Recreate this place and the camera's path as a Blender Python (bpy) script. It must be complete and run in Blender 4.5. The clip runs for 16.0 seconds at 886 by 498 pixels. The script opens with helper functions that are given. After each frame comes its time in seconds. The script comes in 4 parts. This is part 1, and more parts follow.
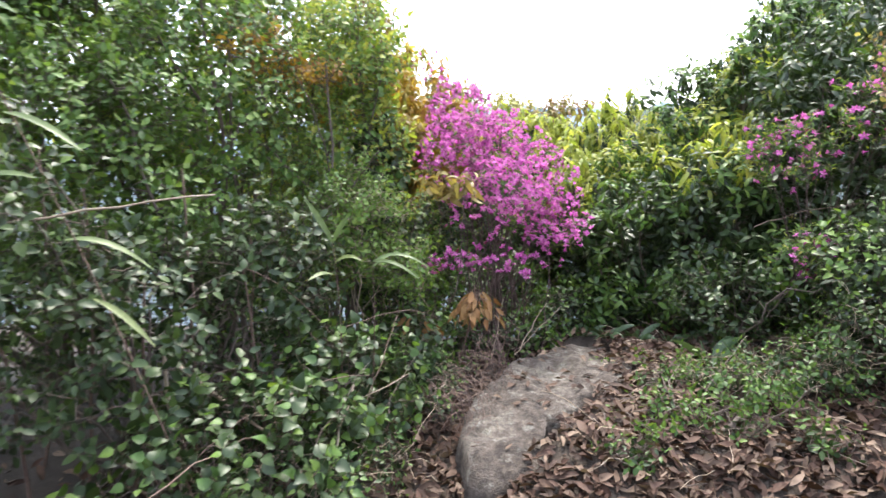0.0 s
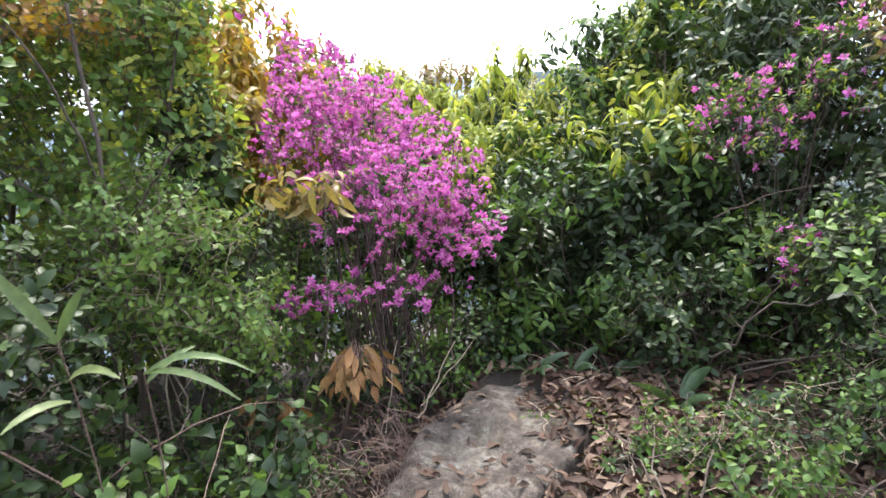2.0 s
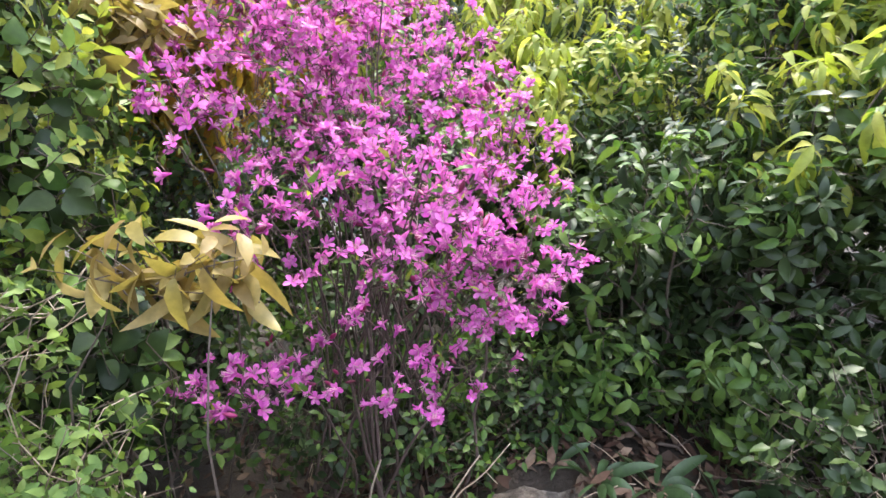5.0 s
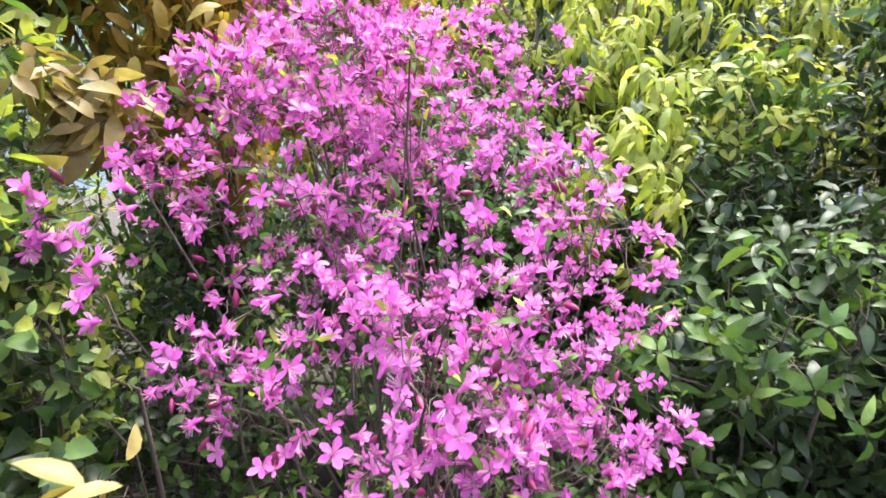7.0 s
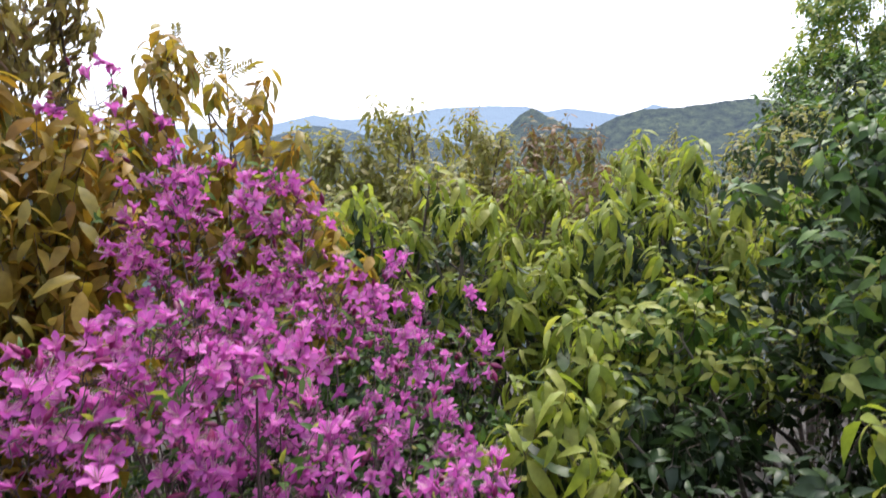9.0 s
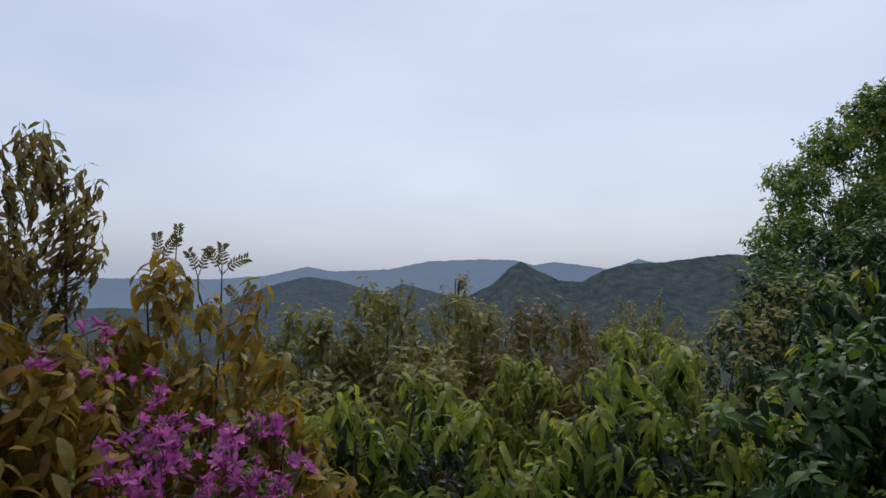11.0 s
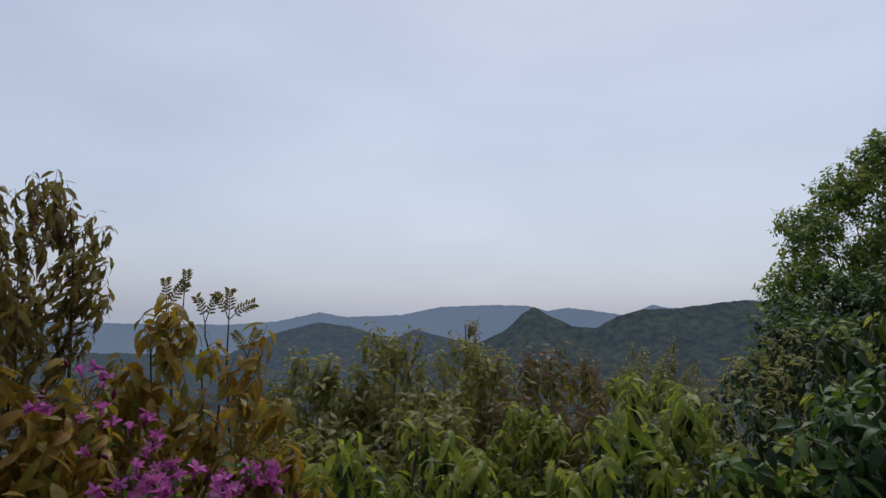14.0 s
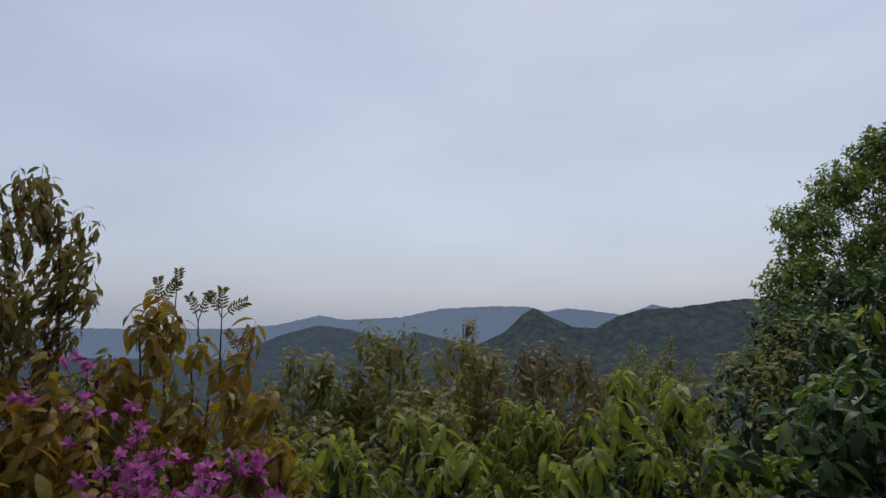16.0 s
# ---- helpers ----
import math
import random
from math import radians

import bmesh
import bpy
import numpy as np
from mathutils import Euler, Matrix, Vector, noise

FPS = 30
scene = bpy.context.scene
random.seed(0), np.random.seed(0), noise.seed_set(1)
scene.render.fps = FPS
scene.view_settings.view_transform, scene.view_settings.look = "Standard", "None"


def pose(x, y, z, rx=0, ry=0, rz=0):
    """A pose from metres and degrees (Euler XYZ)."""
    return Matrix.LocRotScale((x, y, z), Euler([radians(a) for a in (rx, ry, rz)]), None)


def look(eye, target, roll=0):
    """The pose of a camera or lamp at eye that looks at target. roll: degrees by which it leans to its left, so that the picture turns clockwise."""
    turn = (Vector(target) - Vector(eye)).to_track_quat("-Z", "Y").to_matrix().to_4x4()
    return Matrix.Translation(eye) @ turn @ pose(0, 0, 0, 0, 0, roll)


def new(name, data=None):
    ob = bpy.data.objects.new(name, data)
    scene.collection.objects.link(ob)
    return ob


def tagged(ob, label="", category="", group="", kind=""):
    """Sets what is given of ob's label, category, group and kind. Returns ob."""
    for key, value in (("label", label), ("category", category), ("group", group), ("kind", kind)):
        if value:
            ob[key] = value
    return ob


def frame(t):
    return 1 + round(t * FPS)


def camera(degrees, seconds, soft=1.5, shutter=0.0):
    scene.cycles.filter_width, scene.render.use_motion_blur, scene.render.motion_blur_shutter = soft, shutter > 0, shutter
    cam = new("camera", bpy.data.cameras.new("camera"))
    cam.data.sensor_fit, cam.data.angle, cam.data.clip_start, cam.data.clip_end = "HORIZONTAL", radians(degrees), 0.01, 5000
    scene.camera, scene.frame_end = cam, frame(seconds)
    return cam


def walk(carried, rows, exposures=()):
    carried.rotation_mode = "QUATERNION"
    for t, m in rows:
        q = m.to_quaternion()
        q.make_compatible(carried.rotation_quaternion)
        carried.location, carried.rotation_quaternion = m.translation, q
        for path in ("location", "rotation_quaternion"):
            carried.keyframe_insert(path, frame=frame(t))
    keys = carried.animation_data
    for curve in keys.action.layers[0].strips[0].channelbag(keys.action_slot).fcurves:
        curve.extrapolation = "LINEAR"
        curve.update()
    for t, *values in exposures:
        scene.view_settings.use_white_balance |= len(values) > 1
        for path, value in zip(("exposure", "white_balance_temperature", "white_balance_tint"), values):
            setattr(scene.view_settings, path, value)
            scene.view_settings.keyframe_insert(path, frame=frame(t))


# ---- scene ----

# ---------------------------------------------------------------- camera
cam = camera(72.8, 16.0, soft=1.5, shutter=0.3)
PATH = [
    (0, (0.105, -0.07, 1.462), (0.046, 1.885, 1.046), -0.7),
    (0.5, (0.161, 0.195, 1.431), (0.253, 2.149, 1.015), -2.2),
    (1, (0.251, 0.483, 1.457), (0.37, 2.432, 1.021), -3.4),
    (1.5, (0.206, 0.756, 1.419), (0.438, 2.688, 0.956), -2.4),
    (2, (0.169, 1.017, 1.447), (0.498, 2.921, 0.935), -2.7),
    (2.5, (0.256, 1.313, 1.402), (0.617, 3.195, 0.828), -3.9),
    (3, (0.352, 1.61, 1.409), (0.758, 3.462, 0.767), -2.9),
    (3.5, (0.279, 1.945, 1.424), (0.69, 3.773, 0.718), -1.7),
    (3.7, (0.252, 2.045, 1.447), (0.675, 3.855, 0.711), -1.8),
    (5.8, (0.481, 2.439, 1.613), (0.433, 4.159, 0.593), 2.5),
    (6, (0.488, 2.533, 1.616), (0.402, 4.236, 0.571), 1.8),
    (6.5, (0.509, 2.685, 1.651), (0.39, 4.405, 0.638), -1.2),
    (7, (0.535, 2.784, 1.676), (0.36, 4.532, 0.722), -0.7),
    (7.5, (0.622, 2.906, 1.67), (0.309, 4.682, 0.805), -2.3),
    (8, (0.656, 3.01, 1.697), (0.4, 4.823, 0.895), -1.3),
    (8.5, (0.631, 3.063, 1.764), (0.572, 4.97, 1.167), 0.3),
    (9, (0.638, 3.084, 1.839), (0.612, 5.04, 1.421), 0.2),
    (9.5, (0.647, 3.09, 1.937), (0.688, 5.08, 1.741), 1.4),
    (10, (0.649, 3.072, 2.01), (0.69, 5.071, 1.974), 0.3),
    (10.2, (0.645, 3.07, 2.03), (0.667, 5.07, 2.034), 0.3),
    (12.5, (0.688, 3.053, 2.09), (0.676, 5.048, 2.222), 0.7),
    (13, (0.692, 3.047, 2.083), (0.67, 5.039, 2.267), 0.6),
    (13.5, (0.696, 3.045, 2.081), (0.669, 5.033, 2.292), 0.6),
    (14, (0.696, 3.05, 2.073), (0.654, 5.037, 2.303), 0.7),
    (14.5, (0.7, 3.046, 2.067), (0.652, 5.03, 2.314), 0.5),
    (15, (0.716, 3.038, 2.062), (0.664, 5.021, 2.313), 0.1),
    (15.5, (0.735, 3.042, 2.05), (0.683, 5.025, 2.302), -0.4),
    (16, (0.739, 3.046, 2.04), (0.7, 5.032, 2.276), 0.1),
]
EXPOSURES = [(0, 2.7, 6700, 10), (1.2, 2.75, 6700, 10), (3.0, 2.5, 6650, 10), (3.7, 2.5, 6650, 10), (5.8, 3.14, 6700, 10), (7.0, 3.06, 6700, 10), (7.6, 2.55, 6700, 10), (8.0, 2.6, 6700, 10), (8.6, 2.05, 6700, 10), (9.0, 1.65, 6600, 10),
             (9.5, 0.75, 6400, 10), (10.2, 0.1, 6300, 10), (12.5, -0.28, 6350, 10), (16.0, -0.42, 6400, 10)]
walk(cam, [(t, look(e, g, r)) for t, e, g, r in PATH], EXPOSURES)

# ---------------------------------------------------------------- sky and sun
SUN_EL, SUN_AZ = radians(60), radians(12)
world = bpy.data.worlds.new("world")
scene.world = world
world.use_nodes = True
wt = world.node_tree
wt.nodes.clear()
w_out = wt.nodes.new("ShaderNodeOutputWorld")
w_bg = wt.nodes.new("ShaderNodeBackground")
w_bg2 = wt.nodes.new("ShaderNodeBackground")
w_add = wt.nodes.new("ShaderNodeAddShader")
w_sky = wt.nodes.new("ShaderNodeTexSky")
w_sky.sky_type, w_sky.sun_disc = "NISHITA", False
w_sky.sun_elevation, w_sky.sun_rotation = SUN_EL, SUN_AZ
w_sky.dust_density = 3.0
w_bg.inputs["Strength"].default_value = 0.05
w_co = wt.nodes.new("ShaderNodeTexCoord")
w_map = wt.nodes.new("ShaderNodeMapping")
w_map.inputs["Scale"].default_value = (1.1, 1.1, 3.2)
w_no = wt.nodes.new("ShaderNodeTexNoise")
w_no.inputs["Scale"].default_value = 1.5
w_no.inputs["Detail"].default_value = 3.0
w_ra = wt.nodes.new("ShaderNodeValToRGB")
w_ra.color_ramp.elements[0].position, w_ra.color_ramp.elements[0].color = 0.3, (0.385, 0.43, 0.545, 1)
w_ra.color_ramp.elements[1].position, w_ra.color_ramp.elements[1].color = 0.72, (0.53, 0.57, 0.68, 1)
wt.links.new(w_co.outputs["Generated"], w_map.inputs["Vector"])
wt.links.new(w_map.outputs[0], w_no.inputs["Vector"])
wt.links.new(w_no.outputs[0], w_ra.inputs[0])
wt.links.new(w_ra.outputs[0], w_bg2.inputs[0])
wt.links.new(w_sky.outputs[0], w_bg.inputs[0])
wt.links.new(w_bg.outputs[0], w_add.inputs[0])
wt.links.new(w_bg2.outputs[0], w_add.inputs[1])
wt.links.new(w_add.outputs[0], w_out.inputs[0])
sun = new("sun", bpy.data.lights.new("sun", "SUN"))
sun.data.energy, sun.data.angle, sun.data.color = 1.5, radians(16), (1.0, 0.96, 0.9)
sun.matrix_world = look((0, 0, 0), (-math.sin(SUN_AZ) * math.cos(SUN_EL), -math.cos(SUN_AZ) * math.cos(SUN_EL), -math.sin(SUN_EL)))

# ---------------------------------------------------------------- materials
def nodes(name):
    m = bpy.data.materials.new(name)
    m.use_nodes = True
    t = m.node_tree
    return m, t, t.nodes["Principled BSDF"], t.nodes["Material Output"]


def ramp(t, stops):
    r = t.nodes.new("ShaderNodeValToRGB")
    e = r.color_ramp.elements
    while len(e) < len(stops):
        e.new(0.5)
    for k, (p, c) in zip(e, stops):
        k.position, k.color = p, (*c, 1)
    return r


def noise_node(t, scale, detail=4.0, rough=0.6, space="Object"):
    co = t.nodes.new("ShaderNodeTexCoord")
    n = t.nodes.new("ShaderNodeTexNoise")
    n.inputs["Scale"].default_value, n.inputs["Detail"].default_value, n.inputs["Roughness"].default_value = scale, detail, rough
    t.links.new(co.outputs[space], n.inputs["Vector"])
    return n


def mixed(t, mode, fac, a, b):
    m = t.nodes.new("ShaderNodeMix")
    m.data_type, m.blend_type = "RGBA", mode
    for sock, v in ((m.inputs[0], fac), (m.inputs[6], a), (m.inputs[7], b)):
        if hasattr(v, "links"):
            t.links.new(v, sock)
        else:
            sock.default_value = v if isinstance(v, (int, float)) else (*v, 1)
    return m.outputs[2]


def bumped(t, p, height, strength, dist=0.01):
    b = t.nodes.new("ShaderNodeBump")
    b.inputs["Strength"].default_value, b.inputs["Distance"].default_value = strength, dist
    t.links.new(height, b.inputs["Height"])
    t.links.new(b.outputs[0], p.inputs["Normal"])


def leaf_material(name, cols, rough=0.42, through_light=0.3, gloss=0.5):
    """A living leaf: its colour varies from leaf to leaf and softly within it, and some light passes through."""
    m, t, p, out = nodes(name)
    geo, oi = t.nodes.new("ShaderNodeNewGeometry"), t.nodes.new("ShaderNodeObjectInfo")
    add, fr = t.nodes.new("ShaderNodeMath"), t.nodes.new("ShaderNodeMath")
    add.operation, fr.operation = "ADD", "FRACT"
    t.links.new(geo.outputs["Random Per Island"], add.inputs[0])
    t.links.new(oi.outputs["Random"], add.inputs[1])
    t.links.new(add.outputs[0], fr.inputs[0])
    r = ramp(t, [(i / max(1, len(cols) - 1), c) for i, c in enumerate(cols)])
    t.links.new(fr.outputs[0], r.inputs[0])
    n = noise_node(t, 34.0, 3.0)
    vr = ramp(t, [(0.3, (0.72, 0.72, 0.66)), (0.7, (1.2, 1.18, 1.12))])
    t.links.new(n.outputs[0], vr.inputs[0])
    col = mixed(t, "MULTIPLY", 1.0, r.outputs[0], vr.outputs[0])
    t.links.new(col, p.inputs["Base Color"])
    p.inputs["Roughness"].default_value = rough
    p.inputs["Specular IOR Level"].default_value = gloss
    bumped(t, p, n.outputs[0], 0.25, 0.004)
    tr, mx = t.nodes.new("ShaderNodeBsdfTranslucent"), t.nodes.new("ShaderNodeMixShader")
    warm = mixed(t, "MULTIPLY", 1.0, col, (1.1, 1.0, 1.05) if name == "magenta_petal" else (1.15, 1.18, 0.66))
    t.links.new(warm, tr.inputs[0])
    mx.inputs[0].default_value = through_light
    t.links.new(p.outputs[0], mx.inputs[1])
    t.links.new(tr.outputs[0], mx.inputs[2])
    t.links.new(mx.outputs[0], out.inputs[0])
    return m


def solid_material(name, stops, scale=8.0, fine=60.0, rough=0.85, bump=0.5, dist=0.01, space="Object"):
    m, t, p, out = nodes(name)
    a, b = noise_node(t, scale, 5.0, 0.6, space), noise_node(t, fine, 4.0, 0.7, space)
    r = ramp(t, stops)
    t.links.new(a.outputs[0], r.inputs[0])
    vr = ramp(t, [(0.25, (0.6, 0.6, 0.6)), (0.75, (1.3, 1.3, 1.3))])
    t.links.new(b.outputs[0], vr.inputs[0])
    t.links.new(mixed(t, "MULTIPLY", 1.0, r.outputs[0], vr.outputs[0]), p.inputs["Base Color"])
    p.inputs["Roughness"].default_value = rough
    bumped(t, p, b.outputs[0], bump, dist)
    return m


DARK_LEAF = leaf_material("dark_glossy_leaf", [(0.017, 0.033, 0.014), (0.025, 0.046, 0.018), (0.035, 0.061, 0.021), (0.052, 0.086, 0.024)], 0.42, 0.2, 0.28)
MID_LEAF = leaf_material("mid_green_leaf", [(0.042, 0.090, 0.024), (0.060, 0.120, 0.029), (0.084, 0.152, 0.035), (0.118, 0.185, 0.042)], 0.46, 0.36, 0.3)
LIGHT_LEAF = leaf_material("light_green_leaf", [(0.085, 0.16, 0.042), (0.115, 0.20, 0.052), (0.15, 0.235, 0.064), (0.185, 0.26, 0.075)], 0.48, 0.38, 0.3)
FRESH_LEAF = leaf_material("fresh_yellow_green_leaf", [(0.16, 0.21, 0.036), (0.215, 0.262, 0.048), (0.275, 0.312, 0.066), (0.355, 0.352, 0.095)], 0.46, 0.48, 0.3)
OLIVE_LEAF = leaf_material("olive_brown_leaf", [(0.16, 0.165, 0.052), (0.225, 0.215, 0.074), (0.285, 0.24, 0.098), (0.23, 0.24, 0.070)], 0.5, 0.45, 0.3)
BRONZE_LEAF = leaf_material("bronze_young_leaf", [(0.23, 0.115, 0.024), (0.31, 0.185, 0.034), (0.34, 0.235, 0.046), (0.22, 0.185, 0.036)], 0.46, 0.45, 0.3)
TAN_LEAF = leaf_material("tan_young_leaf", [(0.175, 0.122, 0.046), (0.23, 0.172, 0.068), (0.28, 0.225, 0.088), (0.20, 0.168, 0.054)], 0.46, 0.4, 0.3)
RED_LEAF = leaf_material("reddish_young_leaf", [(0.15, 0.082, 0.048), (0.20, 0.108, 0.060), (0.165, 0.125, 0.055), (0.12, 0.112, 0.045)], 0.5, 0.36, 0.3)
BLADE_LEAF = leaf_material("bamboo_grass_blade", [(0.085, 0.13, 0.048), (0.115, 0.16, 0.06), (0.155, 0.188, 0.078)], 0.45, 0.3, 0.3)
STRAP_LEAF = leaf_material("bluish_strap_leaf", [(0.030, 0.060, 0.024), (0.042, 0.078, 0.032), (0.05, 0.088, 0.04)], 0.4, 0.2, 0.35)
DRY_LEAF = leaf_material("dry_brown_leaf", [(0.022, 0.011, 0.008), (0.048, 0.025, 0.018), (0.072, 0.040, 0.029), (0.19, 0.138, 0.105), (0.033, 0.017, 0.012), (0.095, 0.058, 0.043), (0.018, 0.012, 0.009)], 0.72, 0.1, 0.25)
RUST_LEAF = leaf_material("withered_rust_leaf", [(0.16, 0.08, 0.032), (0.23, 0.13, 0.058), (0.30, 0.19, 0.095)], 0.7, 0.2, 0.25)
PETAL = leaf_material("magenta_petal", [(0.51, 0.086, 0.415), (0.59, 0.143, 0.495), (0.67, 0.22, 0.58), (0.54, 0.102, 0.44)], 0.6, 0.45, 0.2)
BUD = leaf_material("crimson_bud", [(0.20, 0.012, 0.085), (0.28, 0.02, 0.12), (0.10, 0.015, 0.035)], 0.45, 0.2)
STAMEN = leaf_material("pale_stamen", [(0.62, 0.36, 0.54), (0.70, 0.45, 0.60)], 0.5, 0.3)
STEM = solid_material("dark_azalea_bark", [(0.3, (0.045, 0.028, 0.026)), (0.7, (0.12, 0.082, 0.07))], 10, 120, 0.85, 0.4, 0.002)
BARK = solid_material("grey_brown_bark", [(0.3, (0.06, 0.045, 0.035)), (0.7, (0.14, 0.11, 0.09))], 12, 120, 0.9, 0.6, 0.004)
TWIG = solid_material("reddish_twig", [(0.3, (0.085, 0.05, 0.04)), (0.7, (0.19, 0.13, 0.10))], 10, 120, 0.85, 0.4, 0.002)
DRY_WOOD = solid_material("dry_pale_wood", [(0.3, (0.22, 0.16, 0.11)), (0.7, (0.42, 0.35, 0.27))], 10, 140, 0.9, 0.5, 0.003)
SOIL = solid_material("humus_soil", [(0.3, (0.018, 0.013, 0.009)), (0.55, (0.036, 0.026, 0.018)), (0.75, (0.06, 0.045, 0.032))], 6, 70, 0.95, 0.8, 0.02)


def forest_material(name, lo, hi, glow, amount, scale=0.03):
    """A wooded slope a long way off, as a plain backdrop; the haze before it is put into its surface as a glow."""
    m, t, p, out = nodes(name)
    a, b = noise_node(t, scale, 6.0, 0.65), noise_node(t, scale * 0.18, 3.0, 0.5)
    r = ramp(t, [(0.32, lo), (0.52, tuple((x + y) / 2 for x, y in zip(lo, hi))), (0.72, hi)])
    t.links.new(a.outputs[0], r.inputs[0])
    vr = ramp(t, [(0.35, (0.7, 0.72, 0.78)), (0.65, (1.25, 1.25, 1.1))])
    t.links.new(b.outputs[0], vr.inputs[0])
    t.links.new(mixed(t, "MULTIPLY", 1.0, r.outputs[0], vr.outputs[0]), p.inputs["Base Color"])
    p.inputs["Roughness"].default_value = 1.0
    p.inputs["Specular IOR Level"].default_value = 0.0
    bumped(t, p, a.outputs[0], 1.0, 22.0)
    # distance haze: a bluish emission mixed into the surface itself
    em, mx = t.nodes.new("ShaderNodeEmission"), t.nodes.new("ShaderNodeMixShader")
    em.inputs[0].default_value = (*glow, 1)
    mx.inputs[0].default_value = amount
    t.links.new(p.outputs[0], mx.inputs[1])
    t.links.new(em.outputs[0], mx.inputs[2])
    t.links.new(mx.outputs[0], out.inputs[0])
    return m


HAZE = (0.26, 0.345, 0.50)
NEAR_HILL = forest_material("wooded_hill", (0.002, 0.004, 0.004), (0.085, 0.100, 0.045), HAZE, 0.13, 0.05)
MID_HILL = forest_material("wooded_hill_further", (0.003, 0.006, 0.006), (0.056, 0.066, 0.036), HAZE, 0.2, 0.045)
FAR_RANGE = forest_material("far_hazed_range", (0.03, 0.05, 0.06), (0.05, 0.07, 0.08), HAZE, 0.55, 0.01)


def rock_material():
    m, t, p, out = nodes("weathered_granite")
    a, b, c = noise_node(t, 3.5, 6.0, 0.65), noise_node(t, 28, 5.0, 0.7), noise_node(t, 160, 2.0, 0.6)
    r = ramp(t, [(0.30, (0.026, 0.018, 0.013)), (0.42, (0.062, 0.048, 0.038)), (0.53, (0.096, 0.078, 0.064)), (0.62, (0.14, 0.122, 0.102)), (0.74, (0.23, 0.225, 0.205))])
    t.links.new(a.outputs[0], r.inputs[0])
    vr = ramp(t, [(0.25, (0.35, 0.34, 0.32)), (0.5, (1, 1, 1)), (0.72, (1.7, 1.7, 1.65))])
    t.links.new(b.outputs[0], vr.inputs[0])
    col = mixed(t, "MULTIPLY", 1.0, r.outputs[0], vr.outputs[0])
    moss = noise_node(t, 2.3, 6.0, 0.75)
    mr = ramp(t, [(0.58, (0, 0, 0)), (0.72, (0.6, 0.6, 0.6))])
    t.links.new(moss.outputs[0], mr.inputs[0])
    col = mixed(t, "MIX", mr.outputs[0], col, (0.05, 0.052, 0.018))
    lichen, crack = noise_node(t, 13, 8.0, 0.72), noise_node(t, 6.5, 9.0, 0.8)
    lr = ramp(t, [(0.56, (0, 0, 0)), (0.63, (0.65, 0.65, 0.65))])
    t.links.new(lichen.outputs[0], lr.inputs[0])
    col = mixed(t, "MIX", lr.outputs[0], col, (0.235, 0.232, 0.20))
    cr = ramp(t, [(0.34, (0.25, 0.22, 0.2)), (0.46, (1, 1, 1))])
    t.links.new(crack.outputs[0], cr.inputs[0])
    t.links.new(mixed(t, "MULTIPLY", 1.0, col, cr.outputs[0]), p.inputs["Base Color"])
    p.inputs["Roughness"].default_value = 0.88
    s = t.nodes.new("ShaderNodeMath")
    s.operation = "ADD"
    t.links.new(b.outputs[0], s.inputs[0])
    t.links.new(c.outputs[0], s.inputs[1])
    bumped(t, p, s.outputs[0], 1.0, 0.02)
    return m


ROCK = rock_material()

# ---------------------------------------------------------------- mesh tools
R = np.random.RandomState(7)


def unit(v):
    v = np.asarray(v, float)
    return v / (np.linalg.norm(v, axis=-1, keepdims=True) + 1e-9)


def mesh_from(name, verts, faces, mats, index=None, smooth=True):
    """faces: an array of triangles or quads, or a list of such arrays; index: a material for each face."""
    me = bpy.data.meshes.new(name)
    groups = faces if isinstance(faces, list) else [faces]
    loops = np.concatenate([f.ravel() for f in groups]).astype(np.int32)
    sizes = np.concatenate([np.full(len(f), f.shape[1], np.int32) for f in groups])
    starts = np.concatenate([[0], np.cumsum(sizes)[:-1]]).astype(np.int32)
    me.vertices.add(len(verts))
    me.vertices.foreach_set("co", np.asarray(verts, np.float32).ravel())
    me.loops.add(len(loops))
    me.loops.foreach_set("vertex_index", loops)
    me.polygons.add(len(sizes))
    me.polygons.foreach_set("loop_start", starts)
    if index is not None:
        me.polygons.foreach_set("material_index", np.asarray(index, np.int32))
    me.polygons.foreach_set("use_smooth", np.full(len(sizes), smooth))
    for m in mats:
        me.materials.append(m)
    me.update(calc_edges=True)
    me.validate()
    return me


def part(name, me, parent, label=""):
    ob = new(name, me)
    ob.parent = parent
    return tagged(ob, label)


def thing(name, at, label, category, group="", kind=""):
    ob = new(name)
    ob.location = at
    ob.empty_display_size = 0.1
    bpy.context.view_layer.update()
    return tagged(ob, label, category, group, kind)


class Soup:
    """Gathers triangles of many pieces into one mesh."""

    def __init__(self):
        self.v, self.f, self.m, self.n = [], [], [], 0

    def add(self, v, f, m=0):
        self.v.append(v)
        self.f.append(f + self.n)
        self.m.append(np.full(len(f), m) if np.isscalar(m) else m)
        self.n += len(v)

    def tris(self):
        return np.concatenate(self.v), np.concatenate(self.f), np.concatenate(self.m)

    def mesh(self, name, mats, origin=(0, 0, 0), smooth=True):
        v, f, m = self.tris()
        return mesh_from(name, v - np.asarray(origin), f, mats, m, smooth)


LEAF_F = np.array([[0, 2, 1], [0, 3, 2], [1, 2, 5], [1, 5, 4], [2, 3, 6], [2, 6, 5], [4, 5, 7], [5, 6, 7]])


